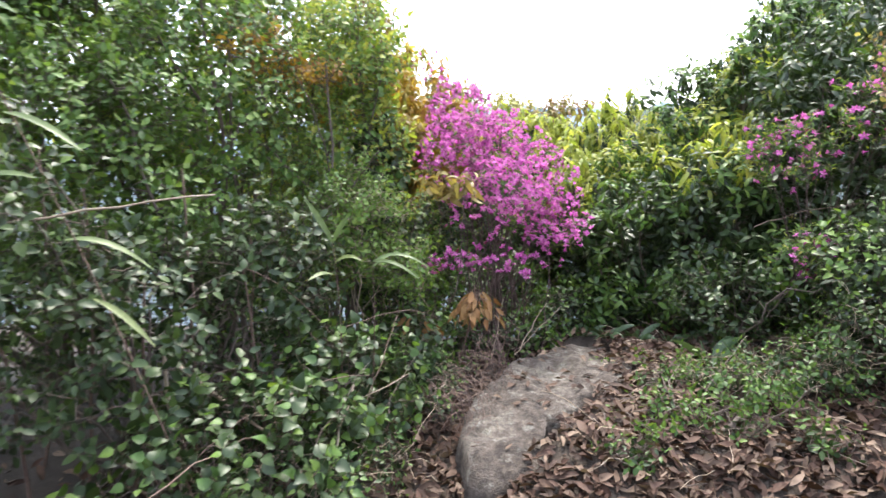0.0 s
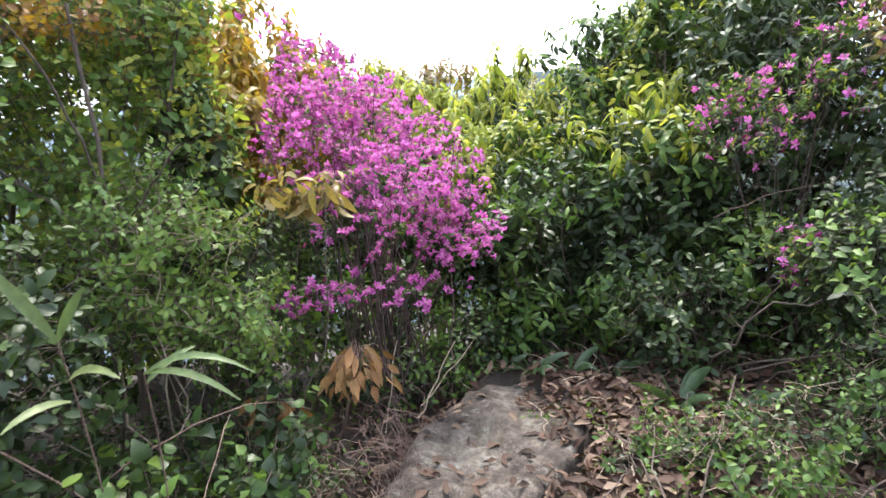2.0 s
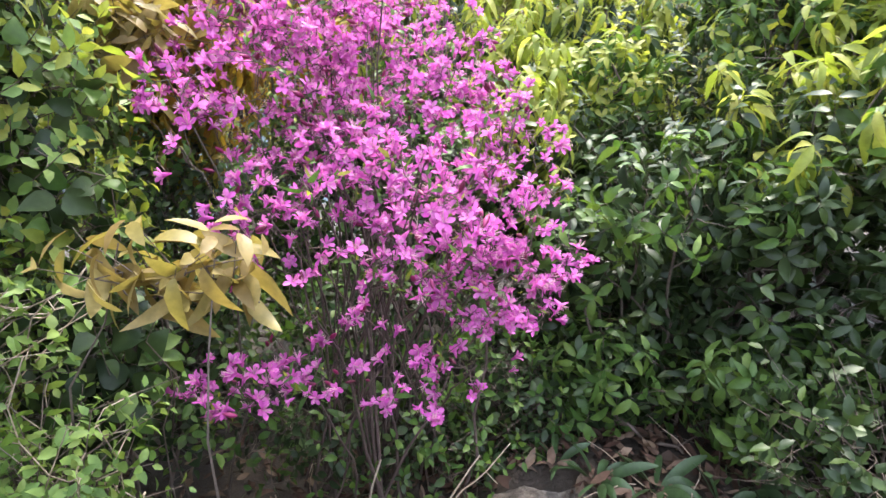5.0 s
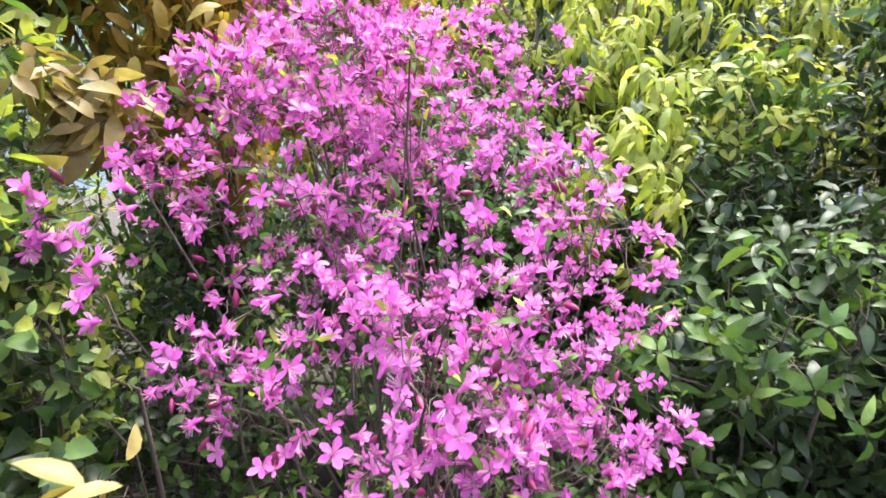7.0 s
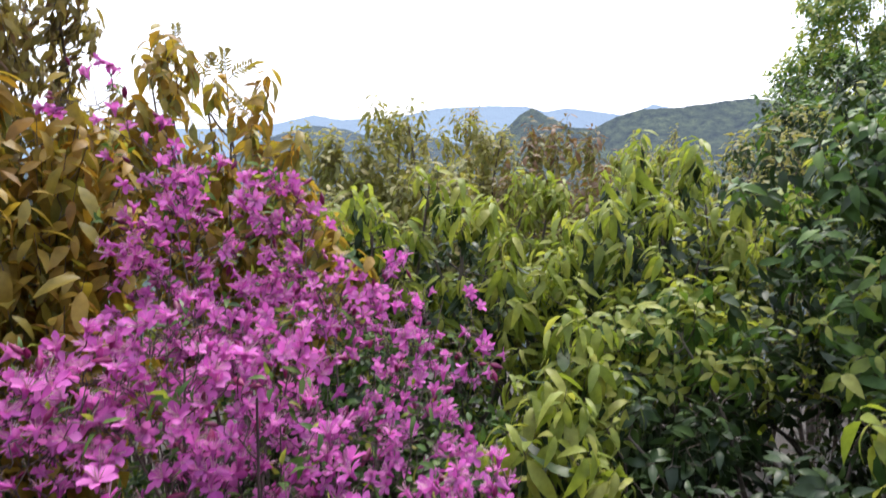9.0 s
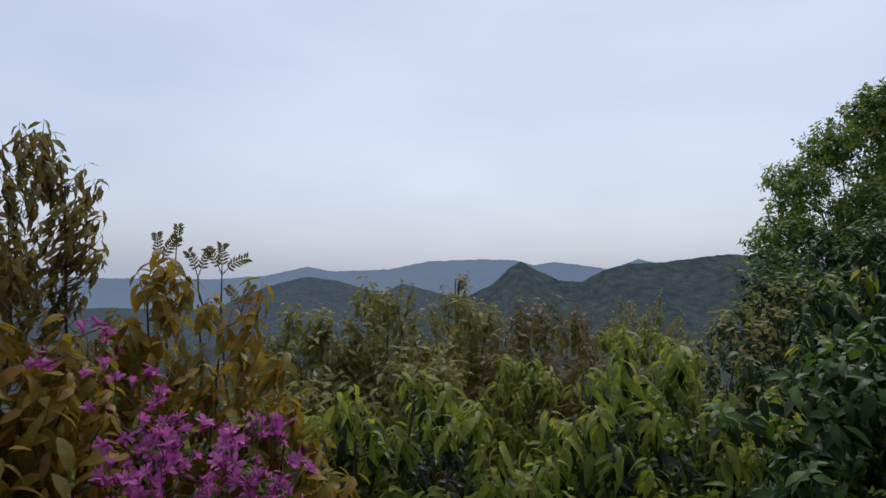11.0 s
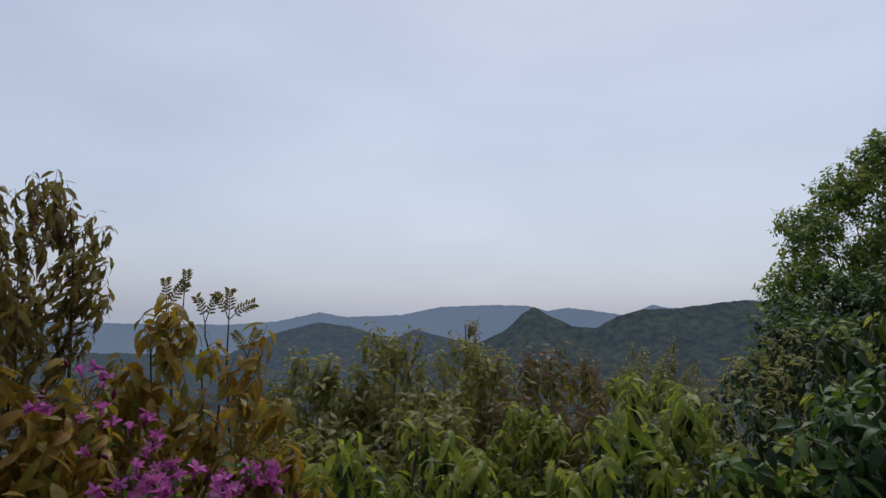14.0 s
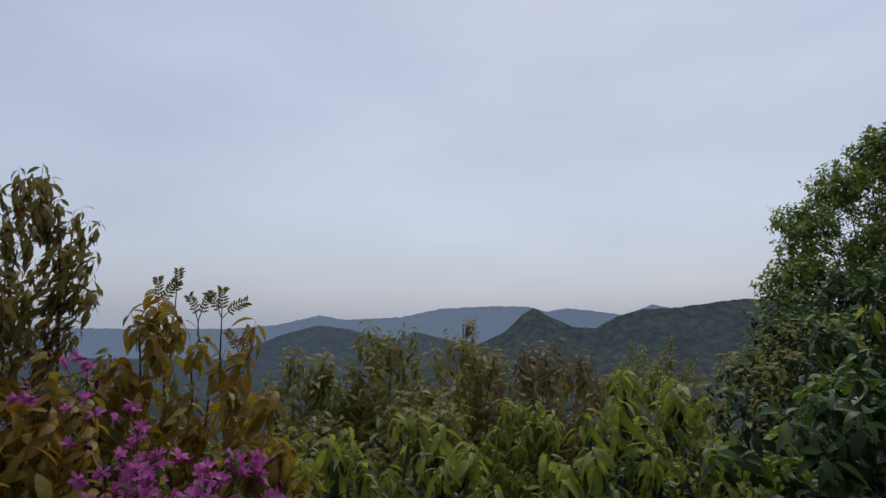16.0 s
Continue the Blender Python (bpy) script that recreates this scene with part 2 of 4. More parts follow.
def leaf(base, way, up, length, width, droop=0.3, fold=0.25, curl=0.0):
    """One leaf blade, folded along its rib and bent down towards its tip."""
    way = unit(way)
    side = unit(np.cross(way, up))
    nor = np.cross(side, way)
    s = np.array([0, .34, .34, .34, .7, .7, .7, 1.0])
    w = np.array([0, -.5, 0, .5, -.4, 0, .4, 0])
    h = np.array([0, fold * .5, 0, fold * .5, fold * .4, 0, fold * .4, 0])
    bend = -droop * s ** 2
    return (np.asarray(base) + np.outer(s * length * (1 - .25 * abs(droop) * s), way) + np.outer(w * width, side)
            + np.outer(h * width + bend * length + curl * np.sin(s * 5) * width * .3 * np.sign(w), nor)), LEAF_F


FINE_F = [[0, 2, 1], [0, 3, 2]]
for _i in (1, 4, 7):
    FINE_F += [[_i, _i + 1, _i + 4], [_i, _i + 4, _i + 3], [_i + 1, _i + 2, _i + 5], [_i + 1, _i + 5, _i + 4]]
FINE_F = np.array(FINE_F + [[10, 11, 13], [11, 12, 13]])
OVAL, HEART = (.27, .5, .45, .23), (.44, .56, .40, .17)


def fine_leaf(base, way, up, length, width, droop=0.3, fold=0.25, curl=0.0, shape=OVAL):
    """A leaf blade with a smooth outline, for plants close to the trail."""
    way = unit(way)
    side = unit(np.cross(way, up))
    nor = np.cross(side, way)
    a, b, c, d = shape
    s = np.array([0, .12, .12, .12, .36, .36, .36, .63, .63, .63, .86, .86, .86, 1.0])
    w = np.array([0, -a, 0, a, -b, 0, b, -c, 0, c, -d, 0, d, 0])
    h = fold * np.abs(w) + curl * .12 * np.sin(s * 7) * np.sign(w) + R.normal(0, .03, 14) * (np.abs(w) > 0)
    return (np.asarray(base) + np.outer(s * length * (1 - .25 * abs(droop) * s), way) + np.outer(w * width, side)
            + np.outer(h * width - droop * s ** 2 * length, nor)), FINE_F


def tube(points, radii, sides=4):
    """A tapered round twig along points."""
    p = np.asarray(points, float)
    k = len(p)
    d = unit(np.gradient(p, axis=0))
    a = unit(np.cross(d, [0.31, 0.22, 0.93] if abs(d[0][2]) < 0.9 else [1, 0.2, 0.1]))
    b = np.cross(d, a)
    an = np.linspace(0, 2 * math.pi, sides, endpoint=False)
    v = p[:, None, :] + np.asarray(radii)[:, None, None] * (np.cos(an)[None, :, None] * a[:, None, :] + np.sin(an)[None, :, None] * b[:, None, :])
    f = []
    for i in range(k - 1):
        for j in range(sides):
            q, r = i * sides + j, i * sides + (j + 1) % sides
            f += [(q, r, r + sides), (q, r + sides, q + sides)]
    return v.reshape(-1, 3), np.array(f)


def bow(a, b, sag, n=5, jitter=0.0):
    """Points on a curve from a to b that bulges by sag, with some wander."""
    a, b = np.asarray(a, float), np.asarray(b, float)
    s = np.linspace(0, 1, n)[:, None]
    p = a + (b - a) * s + np.asarray(sag) * (4 * s * (1 - s))
    if jitter:
        p[1:-1] += R.normal(0, jitter, (n - 2, 3))
    return p


def spin(axis, roll, size, at):
    """A matrix (3 x 4) that turns z to axis, rolls round it, scales and moves."""
    z = unit(axis)
    x = unit(np.cross([0.13, 0.97, 0.21], z))
    y = np.cross(z, x)
    c, s = math.cos(roll), math.sin(roll)
    return np.column_stack([(x * c + y * s) * size, (y * c - x * s) * size, z * size, at])


def to_matrix(m):
    return Matrix([list(m[0]), list(m[1]), list(m[2]), [0, 0, 0, 1]])


# ---- kinds of shoots: leaves round a twig's end, z along the twig
class Shoot:
    """A shoot tip: its leaves singly, and all of it joined; material 1 is the young colour, 2 the twig's."""

    def __init__(self, count, length, width, spread, droop, young, rise=0.05, jitter=0.25, twig=0.0016, tail=0.1, shape=None):
        s = Soup()
        self.leaves = []
        stem = bow((0, 0, -tail), (0, 0, rise), (R.normal(0, .006), R.normal(0, .006), 0), 2)
        self.twig = tube(stem, np.linspace(twig, twig * .5, 2), 3)
        s.add(*self.twig, 2)
        turn = R.uniform(0, 6.28)
        for i in range(count):
            q = i / max(1, count - 1)
            turn += 2.4 + R.normal(0, .25)
            el = spread[0] + (spread[1] - spread[0]) * q + R.normal(0, jitter)
            way = np.array([math.cos(turn) * math.cos(el), math.sin(turn) * math.cos(el), math.sin(el)])
            base = np.array([0, 0, -tail * .75 + (tail * .75 + rise) * q]) + way * 0.006
            L = length * R.uniform(.65, 1.12) * (1 - .25 * abs(q - .45))
            up = unit(np.array([0, 0, 1.0]) + R.normal(0, .35, 3))
            spec = (base, way, up, L, width * L * R.uniform(.85, 1.15), droop * R.uniform(.4, 1.5), R.uniform(.1, .4), R.normal(0, .3))
            v, f = fine_leaf(*spec, shape=shape) if shape else leaf(*spec)
            m = np.full(len(f), 1 if q > 1 - young else 0)
            self.leaves.append((v, f, m))
            s.add(v, f, m)
        self.all = s.tris()


def shoot_set(n, *args, **kw):
    return [Shoot(*args, **kw) for _ in range(n)]


OAK = shoot_set(6, 11, 0.080, 0.40, (-1.0, 0.5), 0.45, 0.0, 0.02, tail=0.10, shape=OVAL)
OAK_PLAIN = shoot_set(6, 9, 0.085, 0.40, (-0.9, 0.5), 0.45, 0.0, 0.02, tail=0.10)
OAK_TIP = shoot_set(6, 11, 0.080, 0.38, (-1.0, 0.4), 0.55, 0.5, 0.02, tail=0.10, shape=OVAL)
OAK_NEW = shoot_set(6, 13, 0.115, 0.28, (-1.35, 0.0), 0.75, 0.7, 0.02, tail=0.13, shape=OVAL)
OAK_DROOP = shoot_set(6, 10, 0.072, 0.30, (-1.4, -0.4), 0.5, 0.8, 0.02, tail=0.10)
TAN_DROOP = shoot_set(6, 9, 0.095, 0.34, (-1.2, 0.0), 0.5, 0.8, 0.02, tail=0.10, shape=OVAL)
TAN_SPRAY = shoot_set(6, 6, 0.10, 0.34, (-1.0, 0.1), 0.6, 0.8, 0.03, tail=0.12, shape=OVAL)
SMALL = shoot_set(6, 9, 0.052, 0.5, (-0.3, 0.9), 0.25, 0.35, 0.03, tail=0.15)
TINY = shoot_set(6, 12, 0.036, 0.5, (-0.2, 0.7), 0.2, 0.35, 0.03, tail=0.17)
BROAD = shoot_set(8, 6, 0.068, 0.66, (-0.4, 0.6), 0.4, 0.1, 0.02, tail=0.14, shape=HEART)
FAR_SPRAY = shoot_set(6, 10, 0.115, 0.36, (-1.1, 0.5), 0.5, 0.5, 0.03, tail=0.2)
CROWN_SPRAY = shoot_set(6, 12, 0.16, 0.40, (-0.7, 0.8), 0.4, 0.4, 0.03, tail=0.25)


def joined(name, kinds, mats, placed, origin):
    """Many small pieces as one mesh; kinds: (verts, faces, material index)."""
    s = Soup()
    picks = R.randint(0, len(kinds), len(placed))
    for k, (v, f, m) in enumerate(kinds):
        ms = np.array([p for p, q in zip(placed, picks) if q == k])
        if not len(ms):
            continue
        vv = np.einsum("nij,vj->nvi", ms[:, :, :3], v) + ms[:, None, :, 3]
        ff = f[None] + (np.arange(len(ms)) * len(v))[:, None, None]
        s.add(vv.reshape(-1, 3), ff.reshape(-1, 3), np.tile(m, len(ms)))
    return s.mesh(name, mats, origin)


def moved(m, v):
    return v @ m[:, :3].T + m[:, 3]


LEAF_MESHES = {}


def shrub(name, label, category, base, blobs, shoots, mats, count, single=0, limbs=7, limb_r=0.012, size=(0.75, 1.2), lift=0.5,
          shell=0.55, group="", bark=None, near=(0.4, 2.6, 1.5), keep=None, lean=0.3):
    """A shrub: limbs that rise from the base into the crown's lobes, side twigs, and leaves round each twig's end.
    blobs: (centre, radii) of the crown's lobes. Of the leaves on the trail's side, single ones are parts of their own."""
    base = (base[0], base[1], min(base[2], ground_z(base[0], base[1])))
    top = thing(name, base, label, category, group)
    base = np.asarray(base, float)
    vol = np.array([r[0] * r[1] * r[2] for _, r in blobs]) ** (2 / 3)
    which = R.choice(len(blobs), count, p=vol / vol.sum())
    tips, ways = [], []
    for i in which:
        c, r = np.asarray(blobs[i][0], float), np.asarray(blobs[i][1], float)
        for _ in range(30):
            d = unit(R.normal(0, 1, 3) + np.array([0, 0, .25]))
            lump = 1 + 0.30 * noise.noise(Vector(d * 2.4 + c * 3.1)) + 0.22 * noise.noise(Vector(d * 6 + c))
            p = c + d * r * lump * (shell + (1 - shell) * R.uniform(0, 1) ** .5)
            if keep is None or keep(p):
                break
        tips.append(p)
        ways.append(unit(d * np.array([1, 1, .7]) + np.array([0, 0, lift]) + R.normal(0, lean, 3)))
    tips, ways = np.array(tips), np.array(ways)
    wood, nodes_at, nodes_r, nodes_k = [Soup() for _ in range(limbs)], [], [], []
    for k in range(limbs):
        c, r = blobs[k % len(blobs)]
        goal = np.asarray(c) + np.clip(R.normal(0, .38, 3), -.55, .55) * np.asarray(r) + np.array([0, 0, .15 * r[2]])
        foot = base + np.array([R.normal(0, .05), R.normal(0, .05), -0.05])
        pts = bow(foot, goal, R.normal(0, .08, 3) * np.array([1, 1, 0]) + np.array([0, 0, .08]), 9, 0.02)
        rr = np.linspace(limb_r, limb_r * .3, 9) * R.uniform(.7, 1.2)
        wood[k].add(*tube(pts, rr, 6))
        nodes_at.append(np.concatenate([pts[2:-1] * (1 - s) + pts[3:] * s for s in (0, .25, .5, .75)]))
        nodes_r.append(np.concatenate([rr[2:-1]] * 4))
        nodes_k.append(np.full(len(nodes_at[-1]), k))
    nodes_at, nodes_r, nodes_k = np.concatenate(nodes_at), np.concatenate(nodes_r), np.concatenate(nodes_k)
    mm = np.array([spin(w, R.uniform(0, 6.28), R.uniform(*size), p) for p, w in zip(tips, ways)])
    order = np.argsort(np.linalg.norm(tips - np.asarray(near), axis=1))
    split, made = set(), 0
    for i in order:
        if made >= single:
            break
        split.add(int(i))
        made += len(shoots[i % len(shoots)].leaves)
    start = len(nodes_at)
    nodes_at = np.vstack([nodes_at, np.zeros((3 * count, 3))])
    nodes_r, nodes_k = np.concatenate([nodes_r, np.zeros(3 * count)]), np.concatenate([nodes_k, np.zeros(3 * count, int)])
    far = np.array([np.min(np.linalg.norm(nodes_at[:start] - p, axis=1)) for p in tips])
    for i in np.argsort(far):
        p, w = tips[i], ways[i]
        dd = np.linalg.norm(nodes_at[:start] - p, axis=1) + .5 * np.maximum(0, nodes_at[:start, 2] - p[2] + .05)
        j = int(np.argmin(dd))
        a, k = nodes_at[j], nodes_k[j]
        r0 = max(.0015, min(nodes_r[j] * .7, 0.0045))
        pts = bow(a, p - w * .05, (0, 0, .10 * np.linalg.norm(p - a)) - w * .03, 4, .008)
        wood[k].add(*tube(pts, np.linspace(r0, .0014, 4), 3))
        nodes_at[start:start + 2], nodes_r[start:start + 2], nodes_k[start:start + 2] = pts[1:3], r0 * .8, k
        start += 2
        if int(i) in split:
            sh = shoots[i % len(shoots)]
            wood[k].add(moved(mm[i], sh.twig[0]), sh.twig[1])
            local = mm[i].copy()
            local[:, 3] -= base
            for q, (v, f, m) in enumerate(sh.leaves):
                key = (id(sh), q, mats[m[0]].name)
                if key not in LEAF_MESHES:
                    LEAF_MESHES[key] = mesh_from("leaf", v, f, [mats[m[0]]])
                part("leaf", LEAF_MESHES[key], top).matrix_basis = to_matrix(local)
    for k in range(limbs):
        part("branch", wood[k].mesh("branch", [bark or BARK], base), top)
    rest = np.array([mm[i] for i in order if int(i) not in split])
    if len(rest):
        rest[:, :, 3] -= base
        tagged(part("foliage", joined("foliage", [h.all for h in shoots], mats, rest, (0, 0, 0)), top), kind="stuff")
    return top

# ---------------------------------------------------------------- ground
def smooth(a, b, x):
    q = min(1.0, max(0.0, (x - a) / (b - a)))
    return q * q * (3 - 2 * q)


def fall_away(y):
    """How far the hilltop has sunk where the slope begins behind the boulder."""
    return 0.12 * smooth(2.6, 3.7, y)


def rock_z(x, y):
    return 0.2 - fall_away(y) + 0.035 * noise.fractal(Vector((x * 2.2, y * 2.2, 4)), 0.9, 2, 5) - .05 * smooth(2.5, 1.9, y) - .05 * noise.turbulence(Vector((x * 2.6 + 5, y * 2.6, 1)), 3, True)


def on_rock(x, y):
    lo = 0.13 if y < 2.6 else 0.13 + (y - 2.6) * .5
    hi = 0.42 if y < 2.05 else min(1.0, 0.42 + (y - 2.05) * .8)
    return 1.97 < y < 3.62 and lo < x < hi


def ground_z(x, y):
    """The hill top's trail, the drop behind the bushes and the valley below, plus added unseen banks that block sky
    light.
    """
    z = 0.03 * noise.noise(Vector((x * 1.3, y * 1.3, 0))) + 0.015 * noise.noise(Vector((x * 5, y * 5, 3)))
    z += 0.225 * smooth(0.34, 0.6, x - .25 * (y - 2.6)) * smooth(1.35, 2.1, y) - fall_away(y) - 0.25 * smooth(3.55, 4.4, y) + 0.1 * smooth(1.4, 2.6, x) + 0.10 * smooth(-0.2, -1.2, x)
    if on_rock(x, y):
        z -= 0.14
    if y > 4.2:
        z -= 0.42 * (min(y, 60) - 4.2) * smooth(4.2, 7, y)
    if y > 60:
        z -= 155 * smooth(60, 620, y)
    if abs(x) > 25 and y > 5:
        z -= 60 * smooth(25, 300, abs(x)) * smooth(5, 60, y)
    # added banks behind and beside the trail, never seen, to hold back sky light
    if y < -1.8:
        z += 0.35 * min(22, -1.8 - y)
    if abs(x) > 4.2 and y < 5:
        z += 0.8 * min(12, abs(x) - 4.2) * smooth(5, 1.5, y)
    return z


def axis_steps(fine, far):
    a = list(np.arange(-fine, fine + 1e-6, 0.08)) if fine < 4 else list(np.arange(-fine, fine + 1e-6, 0.12))
    d, p = 0.2, a[-1]
    out = []
    while p < far:
        d *= 1.22
        p += d
        out.append(p)
    return np.array([-q for q in reversed(out)] + a + out)


def build_ground():
    xs = axis_steps(3.6, 4700)
    ys = axis_steps(4.0, 4700) + 2.0
    v = np.array([(x, y, ground_z(x, y)) for y in ys for x in xs])
    n = len(xs)
    i = np.arange(len(ys) - 1)[:, None] * n + np.arange(n - 1)[None]
    f = np.stack([i, i + 1, i + n + 1, i + n], -1).reshape(-1, 4)
    # far faces take the hill material, haze glow included
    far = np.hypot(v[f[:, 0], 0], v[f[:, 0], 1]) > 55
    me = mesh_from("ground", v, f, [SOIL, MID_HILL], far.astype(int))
    tagged(new("ground", me), "dark humus soil of a wooded hilltop dropping to a valley, with added banks out of view", "ground", kind="structure")


build_ground()


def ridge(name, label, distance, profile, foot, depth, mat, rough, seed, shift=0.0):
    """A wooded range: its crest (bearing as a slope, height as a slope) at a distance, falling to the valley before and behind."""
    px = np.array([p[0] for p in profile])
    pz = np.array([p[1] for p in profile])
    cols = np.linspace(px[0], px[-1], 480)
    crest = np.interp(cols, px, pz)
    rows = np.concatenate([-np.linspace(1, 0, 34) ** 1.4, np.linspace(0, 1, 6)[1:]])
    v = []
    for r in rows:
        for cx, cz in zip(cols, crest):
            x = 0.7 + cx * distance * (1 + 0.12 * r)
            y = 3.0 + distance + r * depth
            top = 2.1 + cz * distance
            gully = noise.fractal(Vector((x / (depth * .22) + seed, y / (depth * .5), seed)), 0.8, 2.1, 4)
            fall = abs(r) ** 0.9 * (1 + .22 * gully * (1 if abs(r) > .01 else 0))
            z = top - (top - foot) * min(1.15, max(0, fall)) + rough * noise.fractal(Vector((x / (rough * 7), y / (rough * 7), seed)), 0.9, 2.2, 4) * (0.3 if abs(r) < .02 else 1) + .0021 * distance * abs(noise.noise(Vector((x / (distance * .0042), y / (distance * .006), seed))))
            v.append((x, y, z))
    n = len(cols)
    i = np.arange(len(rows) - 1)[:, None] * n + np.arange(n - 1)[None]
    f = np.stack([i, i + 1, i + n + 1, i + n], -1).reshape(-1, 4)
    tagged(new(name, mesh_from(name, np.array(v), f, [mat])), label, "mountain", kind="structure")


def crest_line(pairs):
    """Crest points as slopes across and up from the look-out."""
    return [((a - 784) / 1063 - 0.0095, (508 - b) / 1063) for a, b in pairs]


ridge("backdrop_far_range", "mountain range far beyond the valley with pale blue haze mixed into it", 4200,
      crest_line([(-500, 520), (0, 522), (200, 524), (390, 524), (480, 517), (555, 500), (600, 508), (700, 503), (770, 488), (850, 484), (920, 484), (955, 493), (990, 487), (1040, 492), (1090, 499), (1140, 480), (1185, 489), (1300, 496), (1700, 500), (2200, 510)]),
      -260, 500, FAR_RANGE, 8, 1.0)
ridge("backdrop_left_hill", "wooded hill across the valley with blue haze mixed into it", 1900,
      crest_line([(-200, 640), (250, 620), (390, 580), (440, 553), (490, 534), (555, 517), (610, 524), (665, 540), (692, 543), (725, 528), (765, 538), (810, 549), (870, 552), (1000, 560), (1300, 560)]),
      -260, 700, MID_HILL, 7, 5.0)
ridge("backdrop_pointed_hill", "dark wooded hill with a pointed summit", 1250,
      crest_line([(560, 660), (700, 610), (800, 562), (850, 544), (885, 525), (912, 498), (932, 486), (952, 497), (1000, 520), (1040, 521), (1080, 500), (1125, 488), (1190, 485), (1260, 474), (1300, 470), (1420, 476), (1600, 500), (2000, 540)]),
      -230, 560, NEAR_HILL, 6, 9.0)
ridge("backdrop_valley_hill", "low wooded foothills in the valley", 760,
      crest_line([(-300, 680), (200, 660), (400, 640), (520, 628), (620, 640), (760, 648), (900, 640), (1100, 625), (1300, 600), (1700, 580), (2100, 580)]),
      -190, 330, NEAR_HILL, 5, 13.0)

# ---------------------------------------------------------------- boulder
def boulder():
    base = (0.5, 2.65, 0)
    top = thing("boulder", base, "flat weathered grey granite boulder beside the trail with fallen leaves", "rock")
    rim = [(0.22, 1.92), (0.42, 2.0), (0.46, 2.34), (0.64, 2.5), (0.86, 2.74), (1.04, 2.95), (1.1, 3.36), (1.02, 3.66), (0.86, 3.72), (0.64, 3.54), (0.44, 3.26), (0.27, 2.9), (0.14, 2.55), (0.1, 2.25), (0.12, 2.02)]
    ring = np.array(rim)
    k, rings = 150, 44
    q = np.linspace(0, len(rim), k, endpoint=False)
    closed = np.vstack([ring, ring[:2]])
    i = q.astype(int)
    fr = (q - i)[:, None]
    line = closed[i] * (1 - fr) + closed[i + 1] * fr
    for _ in range(2):
        line = (np.roll(line, 1, 0) + 2 * line + np.roll(line, -1, 0)) / 4
    line += np.array([[noise.noise(Vector((p[0] * 7, p[1] * 7, 2))), noise.noise(Vector((p[0] * 7, p[1] * 7, 8)))] for p in line]) * .035
    mid = np.array([0.55, 2.75])
    v, f = [], []
    for r in range(rings):
        s = (r + .4) / (rings - 8) if r < rings - 8 else 1.0 + (r - rings + 9) * .012
        for p in line:
            xy = mid + (p - mid) * s
            edge = max(0.0, 1 - s)
            z = 0.2 - fall_away(xy[1]) - 0.035 * math.exp(-edge * 22) + 0.035 * noise.fractal(Vector((xy[0] * 2.2, xy[1] * 2.2, 4)), 0.9, 2, 5) - .05 * smooth(2.5, 1.9, xy[1]) - .05 * noise.turbulence(Vector((xy[0] * 2.6 + 5, xy[1] * 2.6, 1)), 3, True)
            if s >= 1.0:
                z -= (r - rings + 9) * 0.045
            v.append((xy[0] - base[0], xy[1] - base[1], z + 0.014 * noise.fractal(Vector((xy[0] * 11, xy[1] * 11, z * 11)), .8, 2.1, 4)))
    for r in range(rings - 1):
        for j in range(k):
            a, b = r * k + j, r * k + (j + 1) % k
            f.append((a, b, b + k, a + k))
    v.append((mid[0] - base[0], mid[1] - base[1], v[0][2]))
    cap = np.array([(len(v) - 1, (j + 1) % k, j) for j in range(k)])
    part("stone", mesh_from("stone", np.array(v), [np.array(f), cap[:, [0, 2, 1]]], [ROCK]), top)
    return top


boulder()

# ---------------------------------------------------------------- main azalea
PETAL_F = np.array([[0, 2, 1], [0, 3, 2], [1, 2, 5], [1, 5, 4], [2, 3, 6], [2, 6, 5], [4, 5, 8], [4, 8, 7], [5, 6, 9], [5, 9, 8]])


def petal(base, way, up, length, width, droop, cup):
    """A broad rounded petal, waved at its rim."""
    way = unit(way)
    side = unit(np.cross(way, up))
    nor = np.cross(side, way)
    s = np.array([0, .35, .38, .35, .7, .74, .7, .95, 1.0, .95])
    w = np.array([0, -.36, 0, .36, -.52, 0, .52, -.24, 0, .24])
    h = cup * np.abs(w) + R.normal(0, .07, 10) * (s > .5)
    return np.asarray(base) + np.outer(s * length, way) + np.outer(w * width, side) + np.outer(h * width - droop * s ** 2 * length * .6, nor), PETAL_F


def make_flower(open_):
    """An azalea bloom: five spreading petals, the upper one broader, and a brush of stamens. z along its axis, about 5.5 cm wide."""
    s = Soup()
    for i in range(5):
        a = i * 2 * math.pi / 5 + R.normal(0, .12)
        el = open_ + R.normal(0, .16)
        way = np.array([math.cos(a) * math.cos(el), math.sin(a) * math.cos(el), math.sin(el)])
        L, W = 0.028 * R.uniform(.85, 1.12), 0.0140 * R.uniform(.8, 1.25)
        up = unit(np.array([0, 0, 1.0]) - way * way[2])
        s.add(*petal(np.array([0, 0, .004]), way, up, L, W, R.uniform(.1, .5), R.uniform(.1, .45)), 0)
    throat, ft = tube([(0, 0, -.012), (0, 0, -.004), (0, 0, .008)], [.0022, .004, .0075], 4)
    s.add(throat, ft, 0)
    for i in range(8):
        a, lean = R.uniform(0, 6.28), R.uniform(.2, .7)
        tip = np.array([math.cos(a) * lean * .024 + .006, math.sin(a) * lean * .024, .028 + R.normal(0, .004)])
        s.add(*tube(np.array([[0, 0, .004], tip]), [.0007, .0006], 3), 1)
    return s.tris()


